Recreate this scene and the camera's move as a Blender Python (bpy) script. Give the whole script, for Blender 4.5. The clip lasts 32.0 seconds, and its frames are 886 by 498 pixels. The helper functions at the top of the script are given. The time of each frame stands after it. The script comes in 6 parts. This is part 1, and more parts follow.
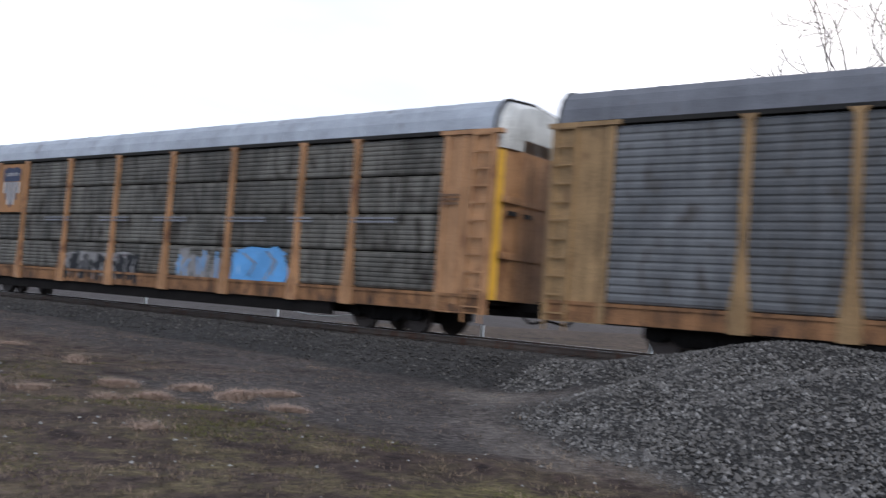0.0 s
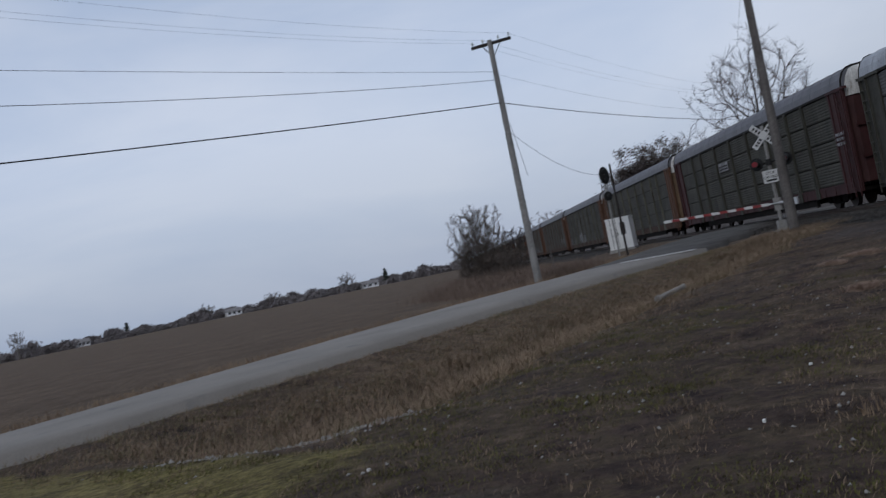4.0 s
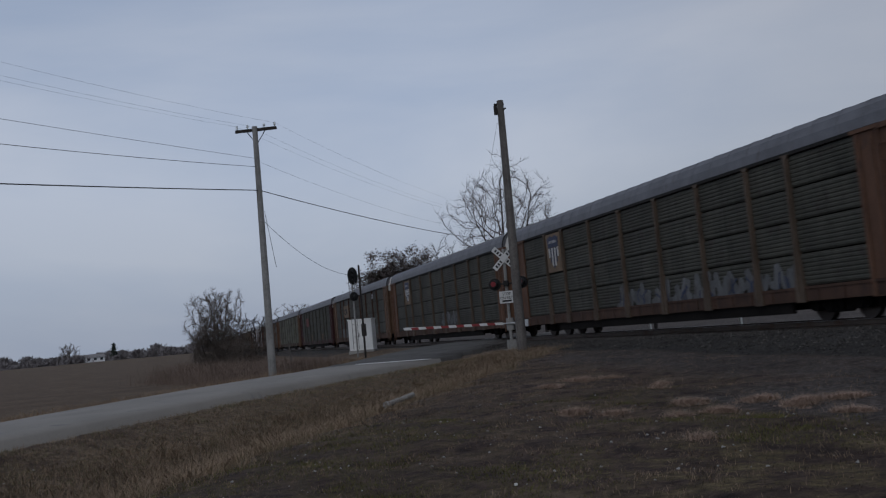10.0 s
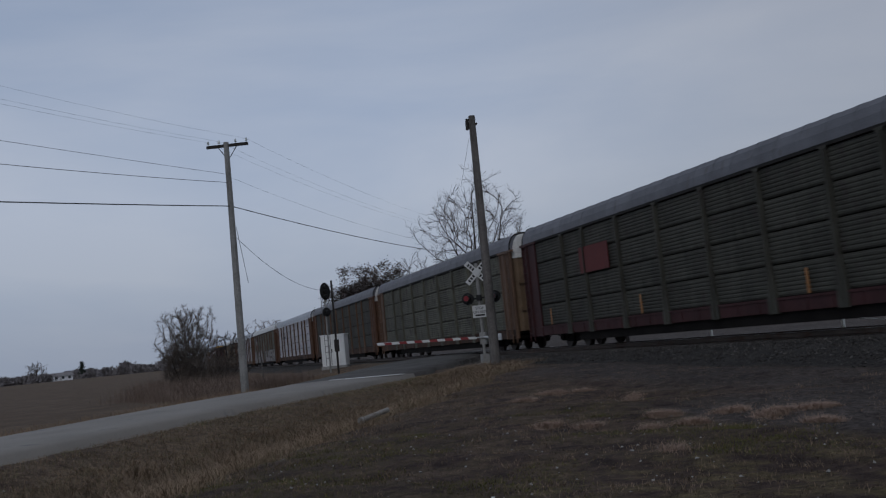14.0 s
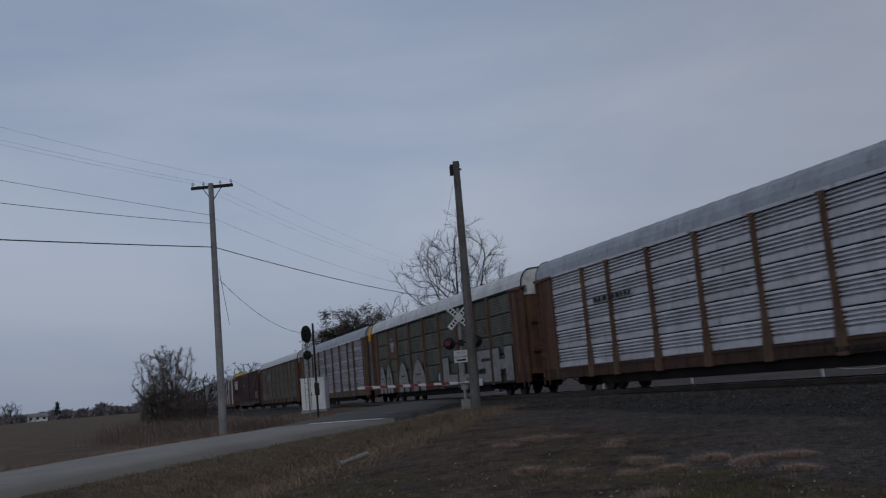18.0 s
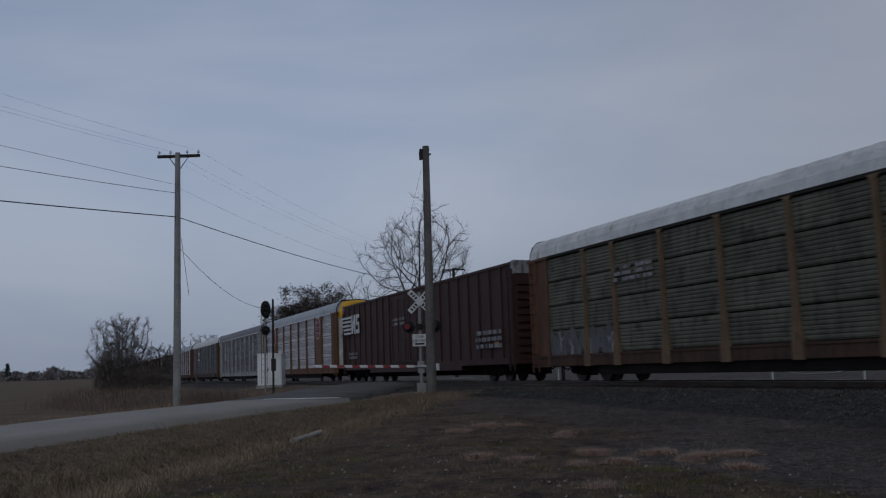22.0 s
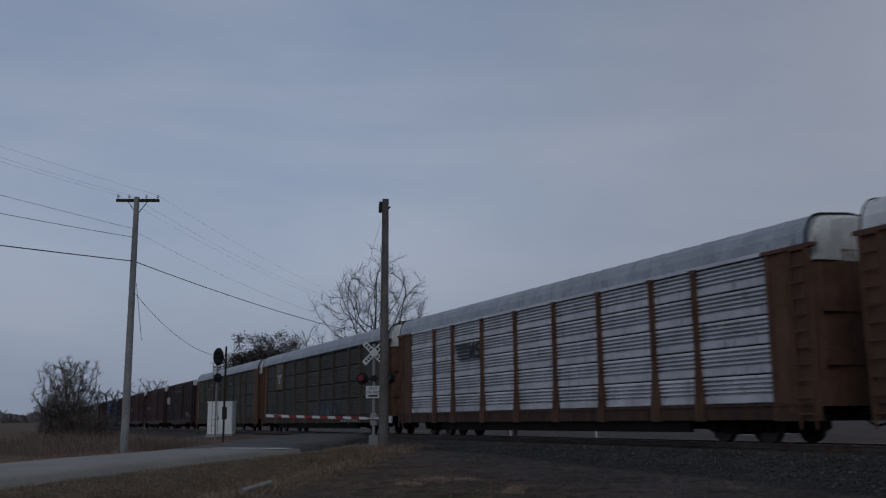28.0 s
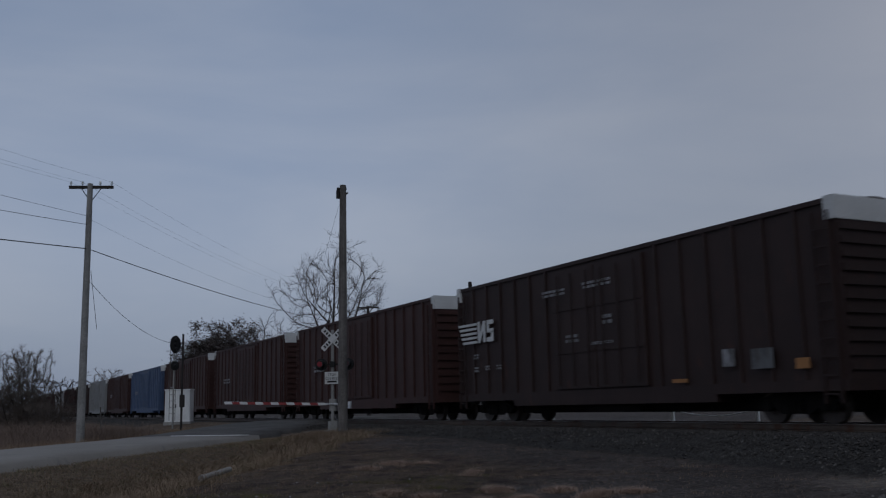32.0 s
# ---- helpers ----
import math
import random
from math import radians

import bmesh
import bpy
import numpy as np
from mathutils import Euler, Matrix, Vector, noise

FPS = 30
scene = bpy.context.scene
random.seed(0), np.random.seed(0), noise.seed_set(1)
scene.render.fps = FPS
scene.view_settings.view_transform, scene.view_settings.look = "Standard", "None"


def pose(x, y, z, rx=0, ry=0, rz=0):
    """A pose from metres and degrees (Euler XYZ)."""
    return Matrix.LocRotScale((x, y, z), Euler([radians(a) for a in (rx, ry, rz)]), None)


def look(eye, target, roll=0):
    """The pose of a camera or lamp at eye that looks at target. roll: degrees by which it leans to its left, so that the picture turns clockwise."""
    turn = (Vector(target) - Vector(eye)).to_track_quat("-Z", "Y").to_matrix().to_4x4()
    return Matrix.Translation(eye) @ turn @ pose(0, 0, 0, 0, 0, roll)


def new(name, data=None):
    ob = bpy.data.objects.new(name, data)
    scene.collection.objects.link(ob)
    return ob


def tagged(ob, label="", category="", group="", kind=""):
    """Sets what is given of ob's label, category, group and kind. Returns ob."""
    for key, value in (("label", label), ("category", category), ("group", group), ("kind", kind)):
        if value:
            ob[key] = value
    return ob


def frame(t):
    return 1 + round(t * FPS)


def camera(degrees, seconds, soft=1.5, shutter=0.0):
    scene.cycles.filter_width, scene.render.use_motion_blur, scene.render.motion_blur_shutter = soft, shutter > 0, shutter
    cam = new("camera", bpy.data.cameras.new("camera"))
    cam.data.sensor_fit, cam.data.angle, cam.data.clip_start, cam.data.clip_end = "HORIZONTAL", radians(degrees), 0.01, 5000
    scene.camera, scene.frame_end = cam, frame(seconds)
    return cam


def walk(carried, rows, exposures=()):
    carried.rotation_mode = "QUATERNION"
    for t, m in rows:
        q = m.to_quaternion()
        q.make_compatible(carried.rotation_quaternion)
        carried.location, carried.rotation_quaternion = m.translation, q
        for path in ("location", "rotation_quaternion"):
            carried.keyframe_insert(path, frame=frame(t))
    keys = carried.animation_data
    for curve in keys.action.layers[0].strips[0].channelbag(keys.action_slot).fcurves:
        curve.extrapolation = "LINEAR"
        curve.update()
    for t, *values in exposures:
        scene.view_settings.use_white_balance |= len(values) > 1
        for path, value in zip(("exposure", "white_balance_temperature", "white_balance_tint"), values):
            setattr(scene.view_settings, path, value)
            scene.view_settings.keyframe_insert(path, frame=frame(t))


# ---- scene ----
cam = camera(50.31, 32.0, soft=1.2, shutter=0.2)
PATH = [
    (0, -0.178, 1.480, 1.625, -52.26, 3.53, -4.38),
    (0.4, -0.634, 1.230, 1.688, -42.72, 3.90, -3.03),
    (0.7, -0.642, 0.714, 1.612, -26.85, 4.55, 3.36),
    (1, -0.310, 1.001, 1.561, -15.23, 6.59, 7.35),
    (1.5, -0.439, 0.536, 1.521, 2.09, 0.50, 7.42),
    (1.7, -0.411, 0.395, 1.554, 11.75, -2.37, 8.35),
    (2, -0.372, 0.237, 1.571, 23.31, -2.99, 11.82),
    (2.5, -0.270, 0.170, 1.545, 25.86, -5.53, 16.76),
    (2.9, -0.165, -0.002, 1.596, 13.68, -0.42, 12.30),
    (3, -0.146, -0.036, 1.606, 11.86, 0.54, 12.16),
    (3.5, -0.070, -0.022, 1.587, 4.53, -1.16, 8.70),
    (4, 0.028, 0.097, 1.571, -0.21, 1.55, 11.41),
    (4.5, -0.054, 0.173, 1.553, -8.36, 3.35, 5.88),
    (6.5, 0.118, 0.237, 1.602, -8.85, 2.78, 5.77),
    (7, 0.117, 0.257, 1.605, -11.06, 3.45, 5.62),
    (7.5, 0.144, 0.259, 1.608, -13.84, 5.28, 4.16),
    (8, 0.139, 0.259, 1.600, -13.82, 4.83, 5.01),
    (8.5, 0.152, 0.253, 1.590, -12.98, 4.34, 4.65),
    (9, 0.160, 0.229, 1.557, -13.85, 4.71, 4.53),
    (9.5, 0.152, 0.233, 1.584, -14.07, 5.46, 4.73),
    (10, 0.179, 0.174, 1.594, -15.92, 5.05, 5.12),
    (10.5, 0.187, 0.150, 1.603, -15.80, 5.43, 5.25),
    (11, 0.182, 0.170, 1.606, -15.79, 4.89, 5.63),
    (11.5, 0.170, 0.124, 1.608, -15.96, 4.79, 5.50),
    (12, 0.183, 0.136, 1.608, -16.88, 5.06, 5.28),
    (12.5, 0.166, 0.101, 1.610, -17.84, 6.05, 5.41),
    (13, 0.239, 0.170, 1.651, -16.19, 5.42, 5.01),
    (13.5, 0.137, 0.131, 1.616, -17.01, 5.24, 5.67),
    (14, 0.120, 0.121, 1.601, -17.60, 5.77, 5.67),
    (14.5, 0.122, 0.097, 1.596, -17.40, 5.85, 5.80),
    (16.5, 0.106, 0.062, 1.567, -18.32, 7.05, 5.48),
    (17, 0.117, 0.040, 1.563, -18.71, 6.99, 5.20),
    (17.5, 0.103, 0.031, 1.568, -18.52, 8.17, 5.12),
    (18, 0.081, 0.021, 1.570, -18.76, 8.39, 4.91),
    (18.5, 0.096, -0.018, 1.594, -19.37, 8.80, 4.39),
    (19, 0.210, -0.135, 1.654, -20.27, 8.48, 3.37),
    (19.5, 0.058, -0.145, 1.609, -21.78, 8.41, 1.44),
    (20, 0.039, -0.136, 1.581, -22.03, 7.37, 1.79),
    (20.5, 0.019, -0.116, 1.577, -21.87, 7.08, 2.10),
    (21, 0.062, -0.116, 1.582, -21.51, 6.88, 1.96),
    (21.5, 0.058, -0.073, 1.577, -21.03, 6.91, 1.77),
    (22, 0.019, -0.110, 1.583, -21.39, 7.25, 1.87),
    (22.5, 0.081, -0.130, 1.589, -21.89, 7.27, 1.67),
    (23, 0.171, -0.171, 1.623, -21.54, 8.33, 1.33),
    (23.5, 0.041, -0.110, 1.586, -22.11, 8.42, 1.44),
    (24, 0.043, -0.004, 1.569, -20.07, 8.70, 1.88),
    (24.5, 0.072, 0.014, 1.563, -20.02, 8.88, 2.62),
    (25, 0.062, -0.048, 1.569, -20.24, 9.16, 2.19),
    (25.5, 0.027, -0.172, 1.569, -22.33, 8.84, 1.53),
    (27.5, -0.052, -0.407, 1.612, -24.62, 10.10, 0.33),
    (28, -0.094, -0.436, 1.591, -24.21, 10.34, 0.48),
    (28.5, -0.058, -0.488, 1.601, -25.00, 9.85, 0.49),
    (29, -0.018, -0.445, 1.577, -24.91, 9.72, 0.68),
    (29.5, -0.008, -0.390, 1.597, -23.27, 10.53, 1.66),
    (30, -0.016, -0.434, 1.614, -24.00, 10.06, 2.21),
    (30.5, -0.063, -0.487, 1.613, -25.23, 9.22, 2.60),
    (31, -0.077, -0.488, 1.604, -24.81, 10.05, 1.28),
    (31.5, -0.047, -0.524, 1.601, -26.24, 9.14, 1.54),
    (32, -0.139, -0.576, 1.568, -26.64, 9.42, 1.25),
]
EXPOSURES = [(0.0, 1.52, 6500, 10), (0.4, 1.45, 6500, 10), (0.7, 1.25, 6500, 10), (1.0, 1.05, 6500, 10), (1.5, 0.72, 6500, 10), (2.0, 0.45, 6500, 10),
             (3.0, 0.50, 6500, 10), (4.0, 0.40, 6500, 10), (4.5, 0.27, 6500, 10), (6.5, 0.13, 6500, 10), (9.0, 0.05, 6500, 10), (13.0, -0.05, 6450, 10),
             (17.0, -0.2, 6350, 10), (22.0, -0.28, 6280, 10), (28.0, -0.38, 6200, 10), (32.0, -0.42, 6180, 10)]
walk(cam, [(t, pose(x, y, z, 90 + pitch, roll, yaw)) for t, x, y, z, yaw, pitch, roll in PATH], EXPOSURES)

# ---- world and sun: an overcast winter afternoon ----
world = bpy.data.worlds.new("overcast_sky")
scene.world = world
world.use_nodes = True
wt = world.node_tree
wt.nodes.clear()


def wnode(kind, **kw):
    n = wt.nodes.new(kind)
    for k, v in kw.items():
        if k in n.inputs:
            n.inputs[k].default_value = v
    return n


sky = wt.nodes.new("ShaderNodeTexSky")
sky.sky_type = "NISHITA"
sky.sun_disc = False
sky.sun_elevation, sky.sun_rotation = radians(32), radians(75)
sky.dust_density = 3.0
skyscale = wnode("ShaderNodeVectorMath")
skyscale.operation = "SCALE"
skyscale.inputs["Scale"].default_value = 0.1
coord = wt.nodes.new("ShaderNodeTexCoord")
stretch = wt.nodes.new("ShaderNodeMapping")
stretch.inputs["Scale"].default_value = (1.0, 1.0, 3.6)
cloud = wnode("ShaderNodeTexNoise", Scale=1.7, Detail=6.0, Roughness=0.52, Distortion=0.35)
ramp = wt.nodes.new("ShaderNodeValToRGB")
ramp.color_ramp.elements[0].position, ramp.color_ramp.elements[0].color = 0.33, (0.305, 0.38, 0.525, 1)
ramp.color_ramp.elements[1].position, ramp.color_ramp.elements[1].color = 0.68, (0.45, 0.50, 0.605, 1)
mix = wt.nodes.new("ShaderNodeMix")
mix.data_type = "RGBA"
mix.inputs["Factor"].default_value = 0.86
back = wt.nodes.new("ShaderNodeBackground")
back.inputs["Strength"].default_value = 0.92
wout = wt.nodes.new("ShaderNodeOutputWorld")
wt.links.new(coord.outputs["Generated"], stretch.inputs["Vector"])
wt.links.new(stretch.outputs["Vector"], cloud.inputs["Vector"])
wt.links.new(cloud.outputs["Fac"], ramp.inputs["Fac"])
wt.links.new(sky.outputs["Color"], skyscale.inputs[0])
wt.links.new(skyscale.outputs["Vector"], mix.inputs["A"])
axes = wt.nodes.new("ShaderNodeSeparateXYZ")
thick = wt.nodes.new("ShaderNodeMapRange")       # the cloud is thicker towards +x
thick.interpolation_type = "SMOOTHSTEP"
thick.inputs["From Min"].default_value, thick.inputs["From Max"].default_value = 0.22, 0.78
thick.inputs["To Min"].default_value, thick.inputs["To Max"].default_value = 1.08, 0.70
layer = wnode("ShaderNodeVectorMath")
layer.operation = "SCALE"
wt.links.new(coord.outputs["Generated"], axes.inputs[0])
wt.links.new(axes.outputs["X"], thick.inputs["Value"])
wt.links.new(ramp.outputs["Color"], layer.inputs[0])
deck = wt.nodes.new("ShaderNodeMapRange")        # the deck is darker overhead than towards the horizon
deck.inputs["From Min"].default_value, deck.inputs["From Max"].default_value = 0.25, 0.75
deck.inputs["To Min"].default_value, deck.inputs["To Max"].default_value = 1.04, 0.74
both = wt.nodes.new("ShaderNodeMath")
both.operation = "MULTIPLY"
wt.links.new(axes.outputs["Z"], deck.inputs["Value"])
wt.links.new(thick.outputs[0], both.inputs[0])
wt.links.new(deck.outputs[0], both.inputs[1])
haze = wt.nodes.new("ShaderNodeMapRange")        # and dimmer again in the haze just over the horizon
haze.inputs["From Min"].default_value, haze.inputs["From Max"].default_value = 0.0, 0.17
haze.inputs["To Min"].default_value, haze.inputs["To Max"].default_value = 0.80, 1.0
dim = wt.nodes.new("ShaderNodeMath")
dim.operation = "MULTIPLY"
wt.links.new(axes.outputs["Z"], haze.inputs["Value"])
wt.links.new(both.outputs[0], dim.inputs[0])
wt.links.new(haze.outputs[0], dim.inputs[1])
wt.links.new(dim.outputs[0], layer.inputs["Scale"])
wt.links.new(layer.outputs[0], mix.inputs["B"])
wt.links.new(mix.outputs["Result"], back.inputs["Color"])
wt.links.new(back.outputs["Background"], wout.inputs["Surface"])
sun_data = bpy.data.lights.new("sun", "SUN")
sun_data.energy, sun_data.angle, sun_data.color = 0.5, radians(25), (1.0, 0.97, 0.93)
sun = new("sun", sun_data)
sun.matrix_world = look((-40, -60, 60), (0, 0, 0))

# ---- materials ----
MATS = {}


def material(name, color, rough=0.85, metal=0.0, dark=0.55, light=1.25, grain=30.0, stain=1.2, bump=0.15, streak=0.0,
             second=None, second_amount=0.0, random=0.0, spec=0.3, emit=0.0):
    """A painted, earthen or metal surface with fine grain, large stains, optional vertical streaks and a second colour (rust, dirt)."""
    if name in MATS:
        return MATS[name]
    m = bpy.data.materials.new(name)
    m.use_nodes = True
    nt = m.node_tree
    nt.nodes.clear()
    L = nt.links.new
    out = nt.nodes.new("ShaderNodeOutputMaterial")
    b = nt.nodes.new("ShaderNodeBsdfPrincipled")
    b.inputs["Roughness"].default_value, b.inputs["Metallic"].default_value = rough, metal
    b.inputs["Specular IOR Level"].default_value = spec
    tc = nt.nodes.new("ShaderNodeTexCoord")
    info = nt.nodes.new("ShaderNodeObjectInfo")
    shift = nt.nodes.new("ShaderNodeVectorMath")
    shift.operation = "MULTIPLY_ADD"
    comb = nt.nodes.new("ShaderNodeCombineXYZ")
    for k in range(3):
        L(info.outputs["Random"], comb.inputs[k])
    L(comb.outputs[0], shift.inputs[0])
    shift.inputs[1].default_value = (37.0, 53.0, 11.0)
    L(tc.outputs["Object"], shift.inputs[2])

    def noise_at(scale, detail=5.0, squash=None):
        n = nt.nodes.new("ShaderNodeTexNoise")
        n.inputs["Scale"].default_value, n.inputs["Detail"].default_value = scale, detail
        if squash:
            mp = nt.nodes.new("ShaderNodeMapping")
            mp.inputs["Scale"].default_value = squash
            L(shift.outputs[0], mp.inputs["Vector"])
            L(mp.outputs[0], n.inputs["Vector"])
        else:
            L(shift.outputs[0], n.inputs["Vector"])
        return n

    fine, broad = noise_at(grain), noise_at(stain, 4.0)
    add = nt.nodes.new("ShaderNodeMath")
    add.operation = "ADD"
    L(fine.outputs["Fac"], add.inputs[0])
    L(broad.outputs["Fac"], add.inputs[1])
    last = add
    if streak:
        st = noise_at(1.0, 4.0, (6.0, 6.0, 0.35))
        ma = nt.nodes.new("ShaderNodeMath")
        ma.operation = "MULTIPLY_ADD"
        L(st.outputs["Fac"], ma.inputs[0])
        ma.inputs[1].default_value = streak
        L(add.outputs[0], ma.inputs[2])
        off = nt.nodes.new("ShaderNodeMath")
        off.operation = "SUBTRACT"
        L(ma.outputs[0], off.inputs[0])
        off.inputs[1].default_value = streak * 0.5
        last = off
    if random:
        rr = nt.nodes.new("ShaderNodeMath")
        rr.operation = "MULTIPLY_ADD"
        L(info.outputs["Random"], rr.inputs[0])
        rr.inputs[1].default_value = random
        L(last.outputs[0], rr.inputs[2])
        r2 = nt.nodes.new("ShaderNodeMath")
        r2.operation = "SUBTRACT"
        L(rr.outputs[0], r2.inputs[0])
        r2.inputs[1].default_value = random * 0.5
        last = r2
    rng = nt.nodes.new("ShaderNodeMapRange")
    L(last.outputs[0], rng.inputs["Value"])
    rng.inputs["From Min"].default_value, rng.inputs["From Max"].default_value = 0.68, 1.32
    rng.inputs["To Min"].default_value, rng.inputs["To Max"].default_value = dark, light
    sc = nt.nodes.new("ShaderNodeVectorMath")
    sc.operation = "SCALE"
    L(rng.outputs[0], sc.inputs["Scale"])
    sc.inputs[0].default_value = color[:3]
    col = sc.outputs[0]
    if second:
        patch = noise_at(stain * 2.3 + 0.4, 6.0, (1.0, 1.0, 0.45))
        pr = nt.nodes.new("ShaderNodeMapRange")
        L(patch.outputs["Fac"], pr.inputs["Value"])
        pr.inputs["From Min"].default_value = 0.72 - 0.4 * second_amount
        pr.inputs["From Max"].default_value = 0.86 - 0.4 * second_amount
        mx = nt.nodes.new("ShaderNodeMix")
        mx.data_type = "RGBA"
        L(pr.outputs[0], mx.inputs["Factor"])
        L(col, mx.inputs["A"])
        mx.inputs["B"].default_value = (*second, 1)
        col = mx.outputs["Result"]
    L(col, b.inputs["Base Color"])
    if bump:
        bp = nt.nodes.new("ShaderNodeBump")
        bp.inputs["Strength"].default_value, bp.inputs["Distance"].default_value = bump, 0.02
        L(fine.outputs["Fac"], bp.inputs["Height"])
        L(bp.outputs[0], b.inputs["Normal"])
    if emit:
        b.inputs["Emission Color"].default_value = (*color[:3], 1)
        b.inputs["Emission Strength"].default_value = emit
    L(b.outputs[0], out.inputs["Surface"])
    MATS[name] = m
    return m


material("panel_olive", (0.104, 0.101, 0.078), 0.7, 0.1, streak=0.7, second=(0.05, 0.043, 0.036), second_amount=0.45, random=0.25)
material("panel_grey", (0.120, 0.120, 0.122), 0.6, 0.15, streak=0.9, second=(0.07, 0.062, 0.056), second_amount=0.45, random=0.2)
material("panel_dark", (0.054, 0.052, 0.041), 0.7, 0.08, streak=0.6, second=(0.04, 0.032, 0.028), second_amount=0.4, random=0.25)
material("panel_silver", (0.56, 0.55, 0.575), 0.45, 0.1, dark=0.66, light=1.15, streak=0.6, second=(0.25, 0.24, 0.245), second_amount=0.32, random=0.15)
material("panel_dull_silver", (0.19, 0.19, 0.205), 0.5, 0.35, dark=0.6, streak=0.5, second=(0.12, 0.11, 0.11), second_amount=0.3, random=0.2)
material("panel_brown", (0.12, 0.075, 0.06), 0.6, 0.1, streak=0.6, second=(0.05, 0.035, 0.03), second_amount=0.35, random=0.2)
material("trim_orange", (0.39, 0.205, 0.098), 0.6, dark=0.55, streak=1.0, second=(0.17, 0.075, 0.038), second_amount=0.42)
material("sill_orange", (0.25, 0.12, 0.052), 0.7, dark=0.4, streak=1.2, stain=2.0, second=(0.055, 0.03, 0.02), second_amount=0.5)
material("panel_stained", (0.118, 0.108, 0.092), 0.7, 0.1, dark=0.45, streak=1.6, second=(0.034, 0.027, 0.021), second_amount=0.5, random=0.3)
material("trim_russet", (0.140, 0.068, 0.032), 0.65, streak=0.7, second=(0.085, 0.042, 0.024), second_amount=0.4)
material("trim_yellow", (0.29, 0.178, 0.082), 0.6, dark=0.5, streak=0.9, second=(0.17, 0.095, 0.045), second_amount=0.32)
material("trim_rust", (0.108, 0.053, 0.031), 0.7, streak=0.6, second=(0.065, 0.036, 0.027), second_amount=0.35)
material("post_dull", (0.088, 0.063, 0.045), 0.7, streak=0.6, second=(0.055, 0.036, 0.027), second_amount=0.35)
material("trim_grime", (0.066, 0.034, 0.022), 0.75, streak=0.8, second=(0.035, 0.022, 0.017), second_amount=0.45)
material("trim_brown", (0.120, 0.070, 0.044), 0.65, streak=0.5, second=(0.07, 0.042, 0.03), second_amount=0.3)
material("trim_red", (0.046, 0.014, 0.014), 0.65, streak=0.5, second=(0.05, 0.02, 0.018), second_amount=0.3)
material("trim_tan", (0.158, 0.104, 0.062), 0.65, streak=0.5, second=(0.085, 0.05, 0.034), second_amount=0.25)
material("trim_white", (0.55, 0.54, 0.51), 0.6, streak=0.6, second=(0.16, 0.13, 0.1), second_amount=0.3)
material("trim_grey", (0.34, 0.335, 0.32), 0.6, streak=0.6, second=(0.12, 0.10, 0.085), second_amount=0.35)
material("panel_worn_silver", (0.37, 0.36, 0.39), 0.45, 0.15, dark=0.62, light=1.2, streak=0.6, second=(0.19, 0.18, 0.185), second_amount=0.36, random=0.15)
material("roof_grey", (0.33, 0.345, 0.37), 0.5, 0.3, dark=0.7, streak=0.2, second=(0.18, 0.17, 0.17), second_amount=0.3)
material("roof_dark", (0.13, 0.13, 0.142), 0.55, 0.25, dark=0.7, second=(0.10, 0.09, 0.09), second_amount=0.3)
material("roof_white", (0.56, 0.56, 0.55), 0.55, 0.1, dark=0.7, second=(0.25, 0.22, 0.19), second_amount=0.3)
material("door_yellow", (0.62, 0.34, 0.03), 0.5, dark=0.75, streak=0.3)
material("boxcar_brown", (0.043, 0.018, 0.015), 0.65, dark=0.7, streak=0.5, second=(0.035, 0.018, 0.015), second_amount=0.3)
material("boxcar_black", (0.028, 0.015, 0.013), 0.65, dark=0.7, streak=0.5, second=(0.05, 0.02, 0.015), second_amount=0.2)
material("boxcar_blue", (0.06, 0.09, 0.16), 0.6, dark=0.7, streak=0.5, second=(0.05, 0.04, 0.04), second_amount=0.25)
material("boxcar_grey", (0.22, 0.22, 0.22), 0.6, dark=0.7, streak=0.5, second=(0.1, 0.06, 0.04), second_amount=0.25)
material("steel_black", (0.014, 0.012, 0.011), 0.95, spec=0.1)
material("wheel_steel", (0.07, 0.055, 0.048), 0.55, 0.5)
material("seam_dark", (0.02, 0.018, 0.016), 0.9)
material("rail_steel", (0.10, 0.075, 0.06), 0.5, 0.5, second=(0.08, 0.04, 0.025), second_amount=0.5)
material("rail_bright", (0.38, 0.38, 0.40), 0.3, 0.9)
material("tie_wood", (0.05, 0.042, 0.036), 0.95)
material("stone_dark", (0.043, 0.039, 0.036), 0.95, dark=0.45, light=1.5, grain=9.0, stain=4.0, second=(0.12, 0.11, 0.102), second_amount=0.42)
material("stone", (0.094, 0.086, 0.079), 0.95, dark=0.45, light=1.5, grain=9.0, stain=4.0, second=(0.24, 0.225, 0.21), second_amount=0.45)
material("asphalt", (0.222, 0.206, 0.186), 0.9, dark=0.8, light=1.15, grain=45.0, stain=0.5, second=(0.13, 0.13, 0.13), second_amount=0.25)
material("asphalt_dark", (0.085, 0.080, 0.075), 0.95, dark=0.6, light=1.3, grain=35.0, stain=0.8, second=(0.05, 0.044, 0.04), second_amount=0.4)
material("paint_white", (0.68, 0.68, 0.66), 0.7, dark=0.75, second=(0.3, 0.3, 0.29), second_amount=0.2)
material("pole_wood", (0.125, 0.114, 0.106), 0.95, dark=0.6, grain=14.0, streak=0.8, second=(0.06, 0.05, 0.043), second_amount=0.3)
material("pole_wood_pale", (0.23, 0.225, 0.215), 0.95, dark=0.7, grain=14.0, streak=0.6)
material("pole_dark", (0.035, 0.03, 0.028), 0.9)
material("cable_black", (0.012, 0.012, 0.013), 0.7)
